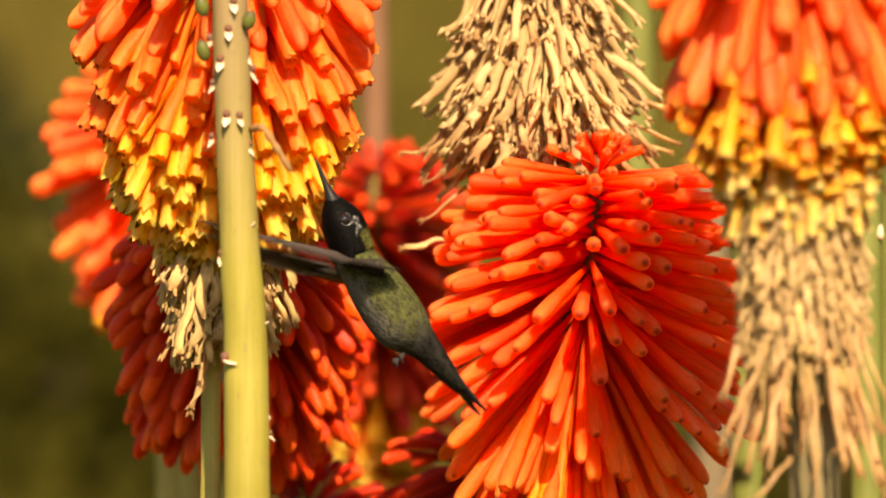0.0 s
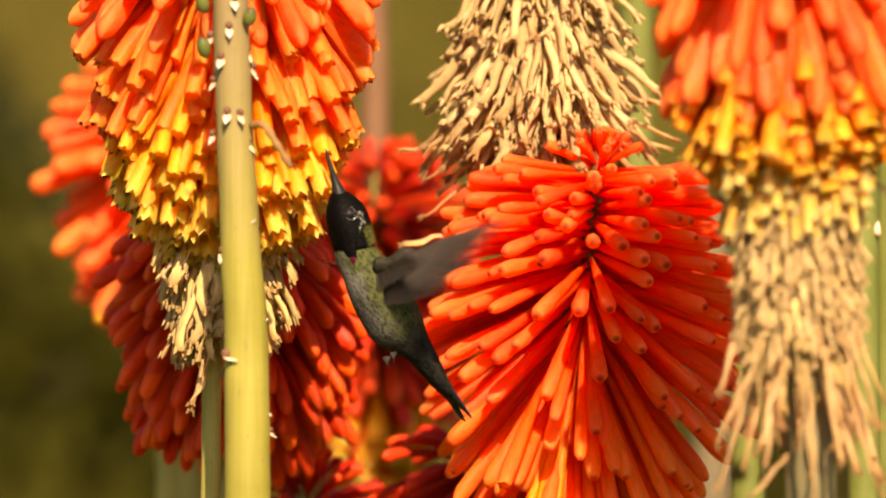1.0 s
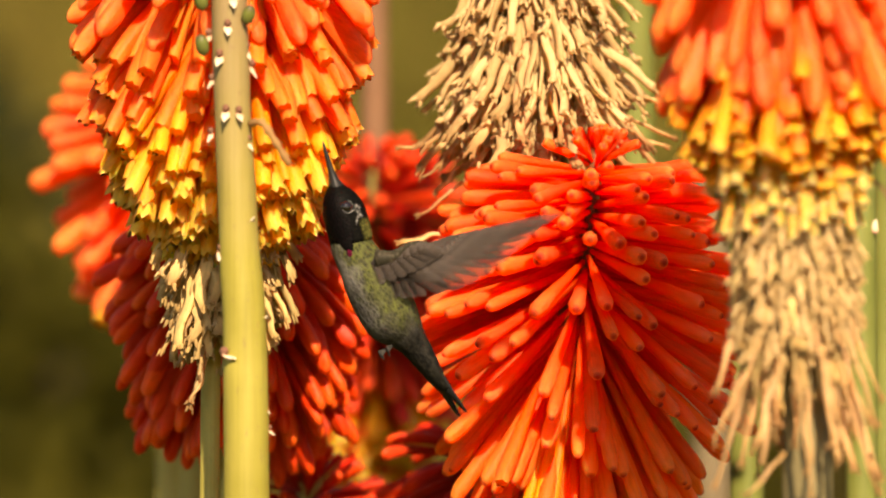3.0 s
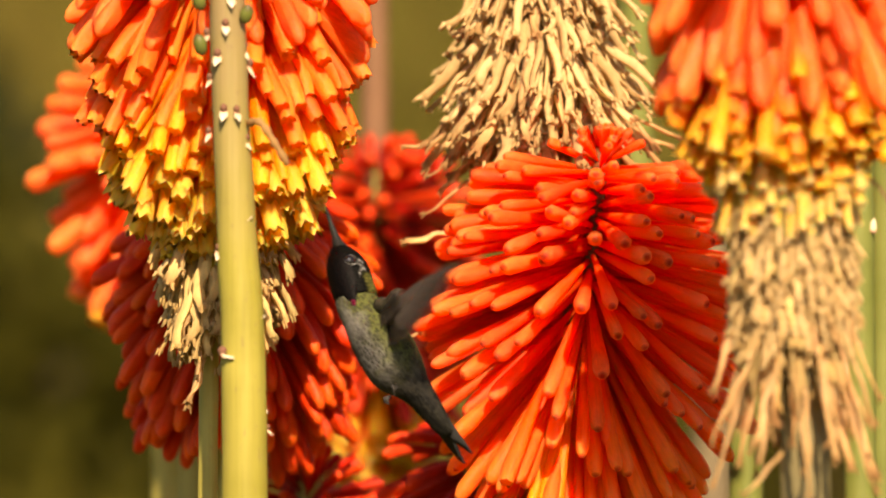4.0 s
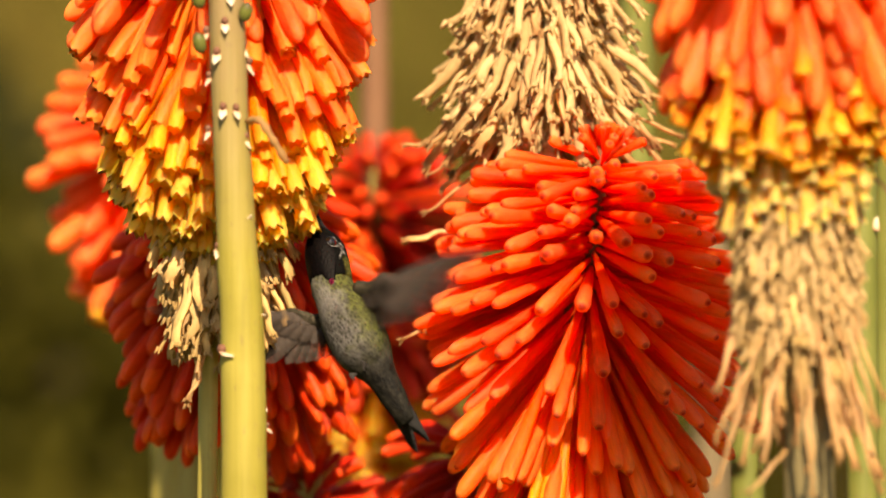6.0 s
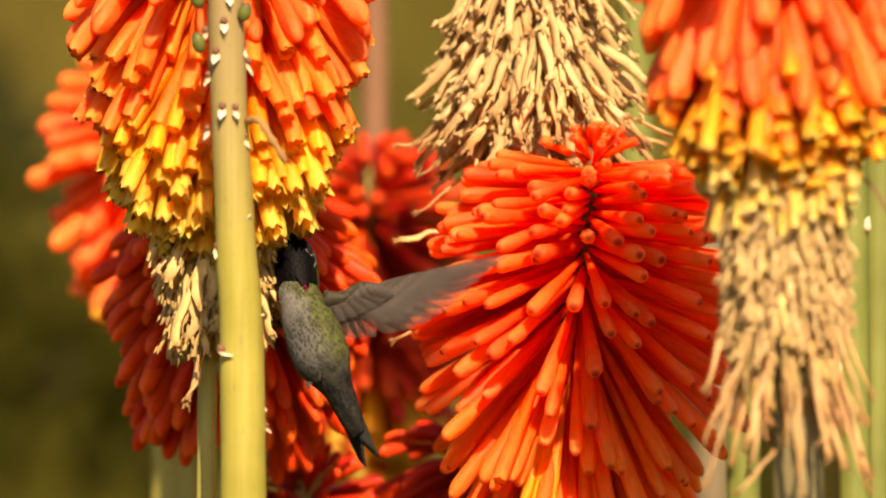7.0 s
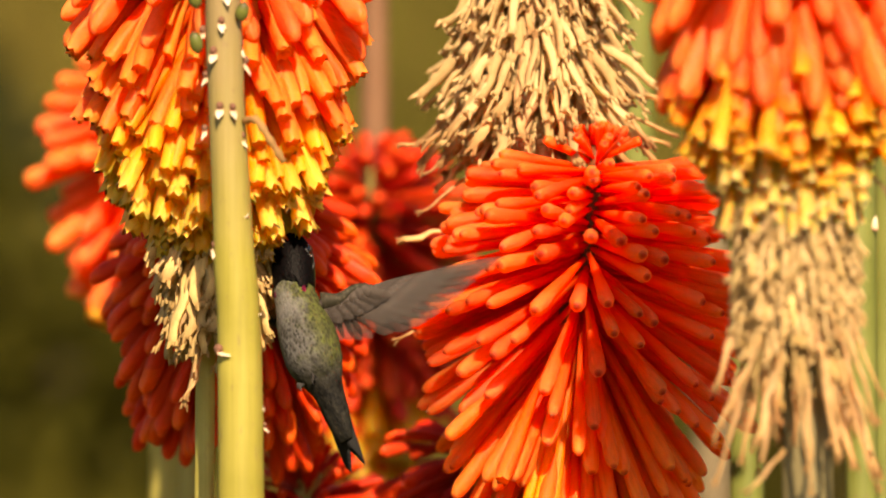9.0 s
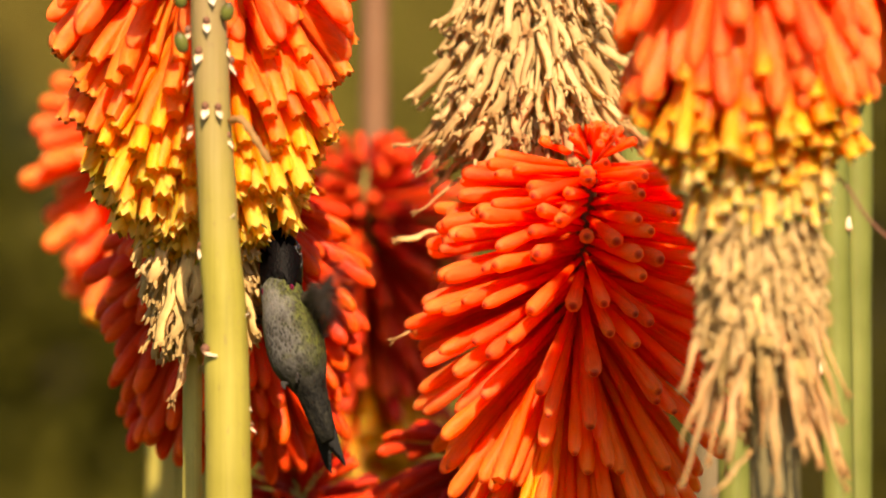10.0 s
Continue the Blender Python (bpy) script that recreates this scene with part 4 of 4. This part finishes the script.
for s in (1, -1):
    bm = bmesh.new()
    bmesh.ops.create_icosphere(bm, subdivisions=2, radius=1.0)
    y, rx, ry = at_height(18.8)
    a = s * 0.80
    part("gorget_tip", bm, GORGET_TIP, head, "rose-red throat corner", Matrix.Translation(Vector(((rx + 0.9) * math.sin(a), y - (ry + 0.9) * math.cos(a), 18.8)) * 0.001) @ pose(0, 0, 0, 0, 0, math.degrees(a)) @ Matrix.Diagonal((0.0010, 0.0005, 0.0014, 1)))
    bm = bmesh.new()
    bmesh.ops.create_uvsphere(bm, u_segments=14, v_segments=10, radius=0.0023)
    part("eye", bm, EYE_BLACK, head, "glossy black eye", Matrix.Translation((s * 0.0055, -0.0018, 0.0345)))
    ring = [Vector((0, math.cos(a) * 0.0022, math.sin(a) * 0.0022)) for a in [radians(200 + 26 * k) for k in range(10)]]
    ring = [p + Vector((s * (0.0014 - 0.10 * p.y * p.y / 0.0021 - 0.06 * p.z), 0, 0)) for p in ring]
    part("eye_ring", pipe(ring, [0.00005 + 0.00009 * math.sin(math.pi * k / 9) for k in range(10)], 6), WHITE_FLECK, head, "thin broken white eye ring", Matrix.Translation((s * 0.0055, -0.0018, 0.0345)))


def feather_mesh(name, material):
    """A flat feather with a shaft: unit length along x, unit width in z."""
    bm = bmesh.new()
    top, low = [], []
    for k in range(11):
        u = k / 10
        w = 0.5 * (min(1, u * 4 + 0.25)) * math.sqrt(max(0.0, 1 - max(0.0, (u - 0.7) / 0.3) ** 2.2))
        w = max(w, 0.02)
        for row, lift in ((top, 0.03), (low, -0.03)):
            row.append([bm.verts.new((u, lift * (1 - u * 0.6) + 0.06 * u * u, 0.42 * w)), bm.verts.new((u, lift * 1.9 * (1 - u * 0.6) + 0.06 * u * u + 0.02, 0.0)), bm.verts.new((u, lift * (1 - u * 0.6) + 0.06 * u * u, -w))])
    for rows in (top, low):
        for a, b in zip(rows, rows[1:]):
            for i in range(2):
                bm.faces.new((a[i], a[i + 1], b[i + 1], b[i]))
    for a, b, c, d in zip(top, top[1:], low, low[1:]):
        bm.faces.new((a[0], b[0], d[0], c[0]))
        bm.faces.new((a[2], c[2], d[2], b[2]))
    return finish_mesh(bm, name, material)


FEATHER, TAIL_FEATHER = feather_mesh("vane", WING_VANE), feather_mesh("tail_vane", TAIL_VANE)


def build_wing(s):
    """A wing spread along s * x from the shoulder, its trailing edge towards the tail."""
    arm = smooth_line([(0, 0, 0.0), (s * 0.006, 0.0, -0.0005), (s * 0.013, -0.0004, 0.0022), (s * 0.019, 0, 0.0018)], 4)
    ob = part("wing", pipe(arm, [0.0036, 0.0034, 0.0031, 0.0028, 0.0025, 0.0022, 0.0019, 0.0017, 0.0015, 0.0013, 0.0011, 0.0008, 0.0004], 10), WING_COVERT, bird, "brownish grey wing, blurred in its beat")
    ob.matrix_basis = Matrix.Translation((s * 0.0085, 0.002, 0.0125))
    flip = Matrix.Diagonal((s, 1, 1, 1))
    for k in range(10):
        f = k / 9
        angle = 46 * (1 - f) ** 1.75 - 1 * f
        length = 0.020 + 0.030 * f ** 0.9
        root = Vector((0.0095 + 0.0065 * f, 0.0002 * k, -0.0010 + 0.0026 * f))
        m = Matrix.Translation(root) @ Matrix.Rotation(radians(angle), 4, "Y") @ Matrix.Diagonal((length, 0.010, 0.0088 - 0.0026 * f, 1))
        part("primary_feather", FEATHER, None, ob, "", flip @ m)
    for k in range(6):
        f = k / 5
        m = Matrix.Translation((0.001 + 0.0085 * f, 0.0008, -0.0012)) @ Matrix.Rotation(radians(104 - 34 * f), 4, "Y") @ Matrix.Diagonal((0.0118 + 0.004 * f, 0.012, 0.0066, 1))
        part("secondary_feather", FEATHER, None, ob, "", flip @ m)
    for k in range(7):
        f = k / 6
        m = Matrix.Translation((0.001 + 0.014 * f, -0.0016, 0.001 + 0.001 * f)) @ Matrix.Rotation(radians(88 - 62 * f), 4, "Y") @ Matrix.Diagonal((0.0105, 0.006, 0.0060, 1))
        part("covert_feather", FEATHER, None, ob, "", flip @ m)
    return ob


wing_left, wing_right = build_wing(1), build_wing(-1)
tail = part("tail", loft([oval(*r, 12) for r in ((-24, 1.6, 4.0, 2.6), (-29, 1.9, 3.4, 2.0), (-34, 2.1, 2.6, 1.0))]), TAIL_VANE, bird, "dark forked tail")
for k in range(10):
    f = k / 9 - 0.5
    m = Matrix.Translation((0.0070 * f, 0.0019 + 0.0012 * abs(f), -0.0265)) @ Matrix.Rotation(radians(90 + 2 * f), 4, "Y") @ Matrix.Diagonal((0.0145 + 0.015 * abs(f), 0.012, 0.0031, 1))
    part("tail_feather", TAIL_FEATHER, None, tail, "", m)
for s in (1, -1):
    toes = bmesh.new()
    for k in range(3):
        root = Vector((s * 0.0028, -0.0078, -0.0155))
        pipe([root, root + Vector((s * 0.0004 * k, -0.0022, -0.001 + 0.0008 * k)), root + Vector((s * 0.0006 * k, -0.0026, -0.0028 + 0.0008 * k))], [0.0005, 0.0004, 0.0002], 6, bm=toes)
    part("foot", toes, FOOT_SKIN, bird, "tiny tucked black foot")

# seconds, place, lean of the spine and turn of the breast
FLIGHT = [
    (0.0, -0.018, -0.064, 0.98, 0, -37.4, -66.0), (0.1, -0.0198, -0.0639, 0.9801, -6.5, -34.5, -65.9),
    (0.2, -0.0198, -0.0638, 0.9806, -9.9, -34.5, -65.9), (0.3, -0.0165, -0.0638, 0.9806, 0, -38.6, -65.8),
    (0.4, -0.0184, -0.0637, 0.9804, 0, -35.6, -65.7), (0.5, -0.0197, -0.0636, 0.9804, 0, -33.2, -65.6),
    (0.6, -0.0197, -0.0635, 0.9809, -6.4, -33.5, -65.6), (0.7, -0.0204, -0.0634, 0.9806, -5.7, -31.9, -65.5),
    (0.8, -0.0226, -0.0634, 0.9798, -6.0, -27.8, -65.4), (0.9, -0.0194, -0.0633, 0.9806, 0, -32.8, -65.3),
    (1.0, -0.0194, -0.0632, 0.9795, 0, -31.9, -65.3), (1.1, -0.02, -0.0631, 0.9802, 0, -31.5, -65.2),
    (1.2, -0.0184, -0.063, 0.9808, 0, -34.2, -65.1), (1.3, -0.0189, -0.063, 0.9798, 0, -32.8, -65.0),
    (1.4, -0.0209, -0.0629, 0.9806, 0, -30.7, -65.0), (1.5, -0.0202, -0.0628, 0.9805, 0, -31.6, -64.9),
    (1.6, -0.0207, -0.0627, 0.9804, 0, -31.0, -64.8), (1.7, -0.0229, -0.0626, 0.9803, -7.9, -27.8, -64.7),
    (1.8, -0.0211, -0.0626, 0.981, -7.6, -31.1, -64.7), (1.9, -0.0207, -0.0625, 0.9809, -4.5, -31.7, -64.6),
    (2.0, -0.0206, -0.0624, 0.9802, 0, -31.5, -64.5), (2.1, -0.0196, -0.0623, 0.9798, 0, -32.2, -64.4),
    (2.2, -0.0197, -0.0622, 0.98, 0, -31.8, -64.4), (2.3, -0.02, -0.0622, 0.9802, 0, -31.1, -64.3),
    (2.4, -0.0197, -0.0621, 0.9809, 0, -31.8, -64.2), (2.5, -0.0186, -0.062, 0.9805, 0, -32.5, -64.1),
    (2.6, -0.022, -0.0619, 0.9811, -4.3, -28.3, -64.1), (2.7, -0.0205, -0.0618, 0.9819, -3.4, -31.4, -64.0),
    (3.2, -0.021, -0.0614, 0.9804, 0, -30.9, -64.0), (3.8, -0.0195, -0.061, 0.9824, 0, -36.7, -62.0),
    (3.9, -0.0163, -0.0609, 0.9692, -17.7, -32.3, -56.0), (4.0, -0.0192, -0.0608, 0.9627, -20.8, -34.1, -50.0),
    (4.1, -0.0224, -0.0607, 0.975, -9.9, -38.0, -46.0), (4.2, -0.0196, -0.0606, 0.9677, -22.1, -43.1, -42.0),
    (4.3, -0.024, -0.0606, 0.9581, -22.1, -33.7, -36.7), (4.4, -0.0269, -0.0605, 0.9593, -27.2, -29.6, -31.3),
    (4.5, -0.0282, -0.0604, 0.9653, 0, -31.4, -26.0), (4.6, -0.0237, -0.0603, 0.969, 0, -37.1, -25.2),
    (4.7, -0.0321, -0.0602, 0.961, -22.8, -28.6, -24.4), (4.8, -0.0348, -0.0602, 0.9654, -22.0, -25.5, -23.6),
    (4.9, -0.0343, -0.0601, 0.9651, -22.0, -26.5, -22.8), (5.0, -0.0349, -0.06, 0.9671, -11.5, -27.2, -22.0),
    (5.1, -0.0333, -0.0589, 0.9619, -27.5, -26.3, -23.6), (5.2, -0.034, -0.0577, 0.9607, -24.4, -21.4, -25.2),
    (5.3, -0.0333, -0.0566, 0.9709, -17.0, -24.2, -26.8), (5.4, -0.0326, -0.0554, 0.9753, 0, -22.2, -28.4),
    (5.5, -0.0306, -0.0543, 0.9767, -7.4, -25.0, -30.0), (5.6, -0.0296, -0.0531, 0.978, -12.1, -26.0, -30.8),
    (5.7, -0.0264, -0.052, 0.9673, -31.3, -31.7, -31.6), (6.2, -0.0343, -0.0497, 0.9681, -20.9, -26.9, -34.4),
    (6.8, -0.0424, -0.047, 0.9642, -24.5, -24.9, -35.6), (6.9, -0.0411, -0.047, 0.9646, -24.1, -27.1, -35.8),
    (7.0, -0.0436, -0.047, 0.9646, -25.3, -22.6, -36.0), (7.1, -0.0434, -0.047, 0.965, -26.5, -23.1, -35.8),
    (7.2, -0.0431, -0.047, 0.9651, -26.1, -23.4, -35.6), (7.3, -0.0426, -0.047, 0.9651, -25.5, -24.0, -35.4),
    (7.4, -0.0412, -0.047, 0.9655, -25.6, -26.6, -35.2), (7.5, -0.0419, -0.047, 0.9657, -26.7, -25.3, -35.0),
    (7.6, -0.0426, -0.047, 0.9652, -24.8, -23.8, -34.8), (7.7, -0.0429, -0.047, 0.965, -23.9, -23.3, -34.6),
    (7.8, -0.0433, -0.047, 0.9651, -24.1, -22.8, -34.4), (7.9, -0.0446, -0.047, 0.9648, -23.2, -20.6, -34.2),
    (8.0, -0.0456, -0.047, 0.965, -23.8, -19.2, -34.0), (8.1, -0.0461, -0.047, 0.965, -24.1, -18.9, -33.9),
    (8.2, -0.0478, -0.047, 0.9649, -24.3, -16.4, -33.8), (8.3, -0.0479, -0.047, 0.9648, -24.3, -16.8, -33.7),
    (8.4, -0.0492, -0.047, 0.9643, -22.6, -14.8, -33.6), (8.5, -0.0479, -0.047, 0.9642, -22.3, -17.8, -33.5),
    (8.6, -0.0484, -0.047, 0.9643, -23.0, -16.5, -33.4), (8.7, -0.0444, -0.047, 0.9648, -23.9, -23.5, -33.3),
    (8.8, -0.0446, -0.047, 0.9645, -23.4, -22.7, -33.2), (8.9, -0.0453, -0.047, 0.9645, -23.8, -21.0, -33.1),
    (9.0, -0.046, -0.047, 0.9641, -22.7, -19.1, -33.0), (9.1, -0.0464, -0.047, 0.9645, -23.8, -18.8, -32.9),
    (9.2, -0.0469, -0.047, 0.9648, -24.9, -18.3, -32.8), (9.3, -0.0468, -0.047, 0.9646, -23.5, -18.5, -32.7),
    (9.4, -0.048, -0.047, 0.9644, -22.4, -16.4, -32.6), (9.5, -0.0474, -0.047, 0.9644, -21.6, -17.7, -32.5),
    (9.6, -0.0488, -0.047, 0.9645, -22.1, -16.4, -32.4), (9.7, -0.0484, -0.047, 0.9646, -22.2, -18.5, -32.3),
    (9.8, -0.0503, -0.047, 0.9648, -23.1, -16.4, -32.2), (9.9, -0.0506, -0.047, 0.965, -23.8, -17.0, -32.1),
    (10.0, -0.0512, -0.047, 0.9646, -21.5, -16.9, -32.0)]
# seconds and stroke: positive sweeps the wings forward, negative back
STROKES = [(0.0, 98), (0.1, -12), (0.2, -40), (0.3, 30), (0.4, 95), (0.5, 14), (0.6, -50), (0.7, -5), (0.8, -55), (0.9, 88), (1.0, -14), (1.1, -52), (1.2, 96), (1.3, -12), (1.4, -52), (1.5, 94),
           (1.6, 35), (1.7, -48), (1.8, 94), (1.9, -12), (2.0, -50), (2.1, 96), (2.2, -28), (2.3, -42), (2.4, 32), (2.5, -50), (2.6, 84), (2.7, 30), (2.8, -45), (2.9, 40), (3.0, -50), (3.1, 90), (3.2, -45),
           (3.3, 50), (3.4, -30), (3.5, 45), (3.6, -45), (3.7, 30), (3.8, 98), (3.9, 90), (4.0, 18), (4.1, -4), (4.2, -44), (4.3, 2), (4.4, 45), (4.5, 0), (4.6, -12), (4.7, 48), (4.8, 50),
           (4.9, 0), (5.0, -26), (5.1, -18), (5.2, 18), (5.3, -40), (5.4, -40), (5.5, -38), (5.6, -38), (5.7, 2), (5.8, 45), (5.9, -20), (6.0, 20), (6.1, -38), (6.2, 40), (6.3, -10), (6.4, -36), (6.5, 45), (6.6, -20),
           (6.7, -30), (6.8, 42), (6.9, 18), (7.0, -36), (7.1, -34), (7.2, 50), (7.3, -20), (7.4, -30), (7.5, 42), (7.6, -40), (7.7, 45), (7.8, 18), (7.9, -26), (8.0, -26), (8.1, 52), (8.2, 0), (8.3, -22),
           (8.4, -22), (8.5, 52), (8.6, -15), (8.7, -35), (8.8, 45), (8.9, -5), (9.0, -40), (9.1, 2), (9.2, 50), (9.3, -12), (9.4, -40), (9.5, 50), (9.6, 30), (9.7, -32), (9.8, 50), (9.9, -12), (10.0, 46)]
DOWN = (0.2, 0.6, 0.8, 1.1, 1.4, 1.7, 2.0, 2.3, 2.6, 4.3, 4.5, 4.6, 4.9, 5.0, 5.1, 7.1, 7.4, 8.0, 8.4, 8.7, 9.1, 9.7)


def bird_pose(x, y, z, nod, lean, turn):
    return pose(x, y, z) @ pose(0, 0, 0, 0, lean, 0) @ pose(0, 0, 0, nod, 0, 0) @ pose(0, 0, 0, 0, 0, turn)


def wing_pose(s, t, stroke, twist):
    now = bird_pose(*along(FLIGHT, t)) if t > 0 else bird_pose(*FLIGHT[0][1:])
    yaw = along([(r[0], r[6]) for r in FLIGHT], t)[0]
    lift = 12 if s > 0 else (12 if stroke > 60 else 2)
    level = pose(0, 0, 0, 0, 0, yaw - s * stroke) @ pose(0, 0, 0, 0, -s * lift, 0) @ pose(0, 0, 0, twist, 0, 0)
    return Matrix.Translation((s * 0.0085, 0.002, 0.0125)) @ (now.to_3x3().inverted() @ level.to_3x3()).to_4x4()


# seconds and how far the head turns from the breast
GLANCE = [(0.0, 4), (2.7, 4), (3.8, 0), (4.2, -14), (4.5, -34), (5.0, -30), (5.7, -24), (6.8, 8), (10.0, 14)]
NECK = Vector((0.0, 0.0, 0.018))


def head_rows():
    """The head stays steeper than the leaning body: it tips about the neck in the plane of the lean."""
    rows = []
    for t, *rest in FLIGHT:
        turn = bird_pose(*rest).to_3x3()
        tip = (turn.inverted() @ pose(0, 0, 0, 0, 16, 0).to_3x3() @ turn).to_4x4() @ pose(0, 0, 0, 0, 0, along(GLANCE, t)[0])
        rows.append((t, Matrix.Translation(NECK) @ tip @ Matrix.Translation(-NECK)))
    return rows


def wing_rows(s):
    """The wings keep to a level stroke while the body leans: turn that stroke into the bird's own space. Each beat goes on through its row."""
    rows = []
    strokes = [(t, -43 if s < 0 and (t >= 7 and 15 < a < 60 or t in (0.5, 4.0)) else a) for t, a in STROKES]
    for k, (t, stroke) in enumerate(strokes):
        before, after = strokes[max(0, k - 1)][1], strokes[min(len(strokes) - 1, k + 1)][1]
        steps = {-1: stroke + (before - stroke) / 3, 0: stroke, 1: stroke + (after - stroke) / 3}
        if (before - stroke) * (after - stroke) >= 0 and abs(after - stroke) < 100:
            beat = 36 if abs(after - stroke) < 70 else 22
            steps[1] = stroke - math.copysign(beat, before - stroke if before != stroke else 1)
            steps[-1] = stroke + math.copysign(max(beat, abs(before - stroke) / 3), before - stroke if before != stroke else 1)
        twist = 64 if t in DOWN else (-12 if stroke < 30 else 10)
        if s < 0 and stroke < 0 and t not in DOWN:
            twist = 70
        twist = {0.0: 84, 5.0: 40}.get(t, twist)
        for step in (-1, 0, 1):
            at = t + step / FPS
            if 0 <= at <= 10.0:
                rows.append((at, wing_pose(s, at, steps[step], twist)))
    return rows


TIMES = (0.0, 0.5, 1.0, 1.5, 2.0, 2.5, 4.0, 4.5, 5.0, 5.5, 7.0, 7.5, 8.0, 8.5, 9.0, 9.5, 10.0)
# how far each plant sways at those times, in tenths of a millimetre at a height of one metre
SWAY_LEFT = (0, -1, 2, -9, -8, 0, -9, -6, -19, -10, -14, -10, -22, -36, -22, -32, -69)
SWAY_MIDDLE = (0, 17, -2, 4, 17, -16, 5, 9, -2, 19, -20, 7, -26, -2, -9, -28, -24)
SWAY_NEAR = (0, -32, -13, -26, -29, -21, -32, 1, -41, -5, -58, 7, -64, -36, -24, -70, -142)
SWAY_CORAL = (0, -7, 1, -13, -12, 5, -17, -3, -1, -17, -13, -16, -23, -41, -23, -50, -39)
SWAY_SHADED = (0, 3, 0, 0, 0, 4, 0, 4, 4, 6, -4, -2, -2, -2, -4, -14, -28)
SWAY_RED = (0, 12, 2, 1, 6, -8, 5, -2, 4, 3, -20, 4, -18, -32, -14, -30, -34)


def sway(plant, amounts, share=1.0):
    foot = plant.location.copy()
    walk(plant, [(t, Matrix.Translation(foot) @ pose(0, 0, 0, 0, math.degrees(a * share * 0.0001), 0)) for t, a in zip(TIMES, amounts)])


def motions():
    walk(bird, [(t, bird_pose(*rest)) for t, *rest in FLIGHT])
    walk(head, head_rows())
    walk(wing_left, wing_rows(1))
    walk(wing_right, wing_rows(-1))
    sway(skirt, SWAY_LEFT)
    sway(bare, SWAY_LEFT)
    sway(poker, SWAY_MIDDLE)
    sway(withered, SWAY_MIDDLE, 1.05)
    sway(collar, SWAY_NEAR)
    sway(edge_back, SWAY_NEAR)
    sway(right_stalk, SWAY_NEAR, 0.8)
    sway(slim_stalk, SWAY_NEAR, 0.4)
    sway(coral_back, SWAY_CORAL)
    sway(shaded_back, SWAY_SHADED)
    sway(young_back, SWAY_SHADED, 0.8)
    sway(red_back, SWAY_RED)
    sway(low_back, SWAY_RED, 0.5)


motions()
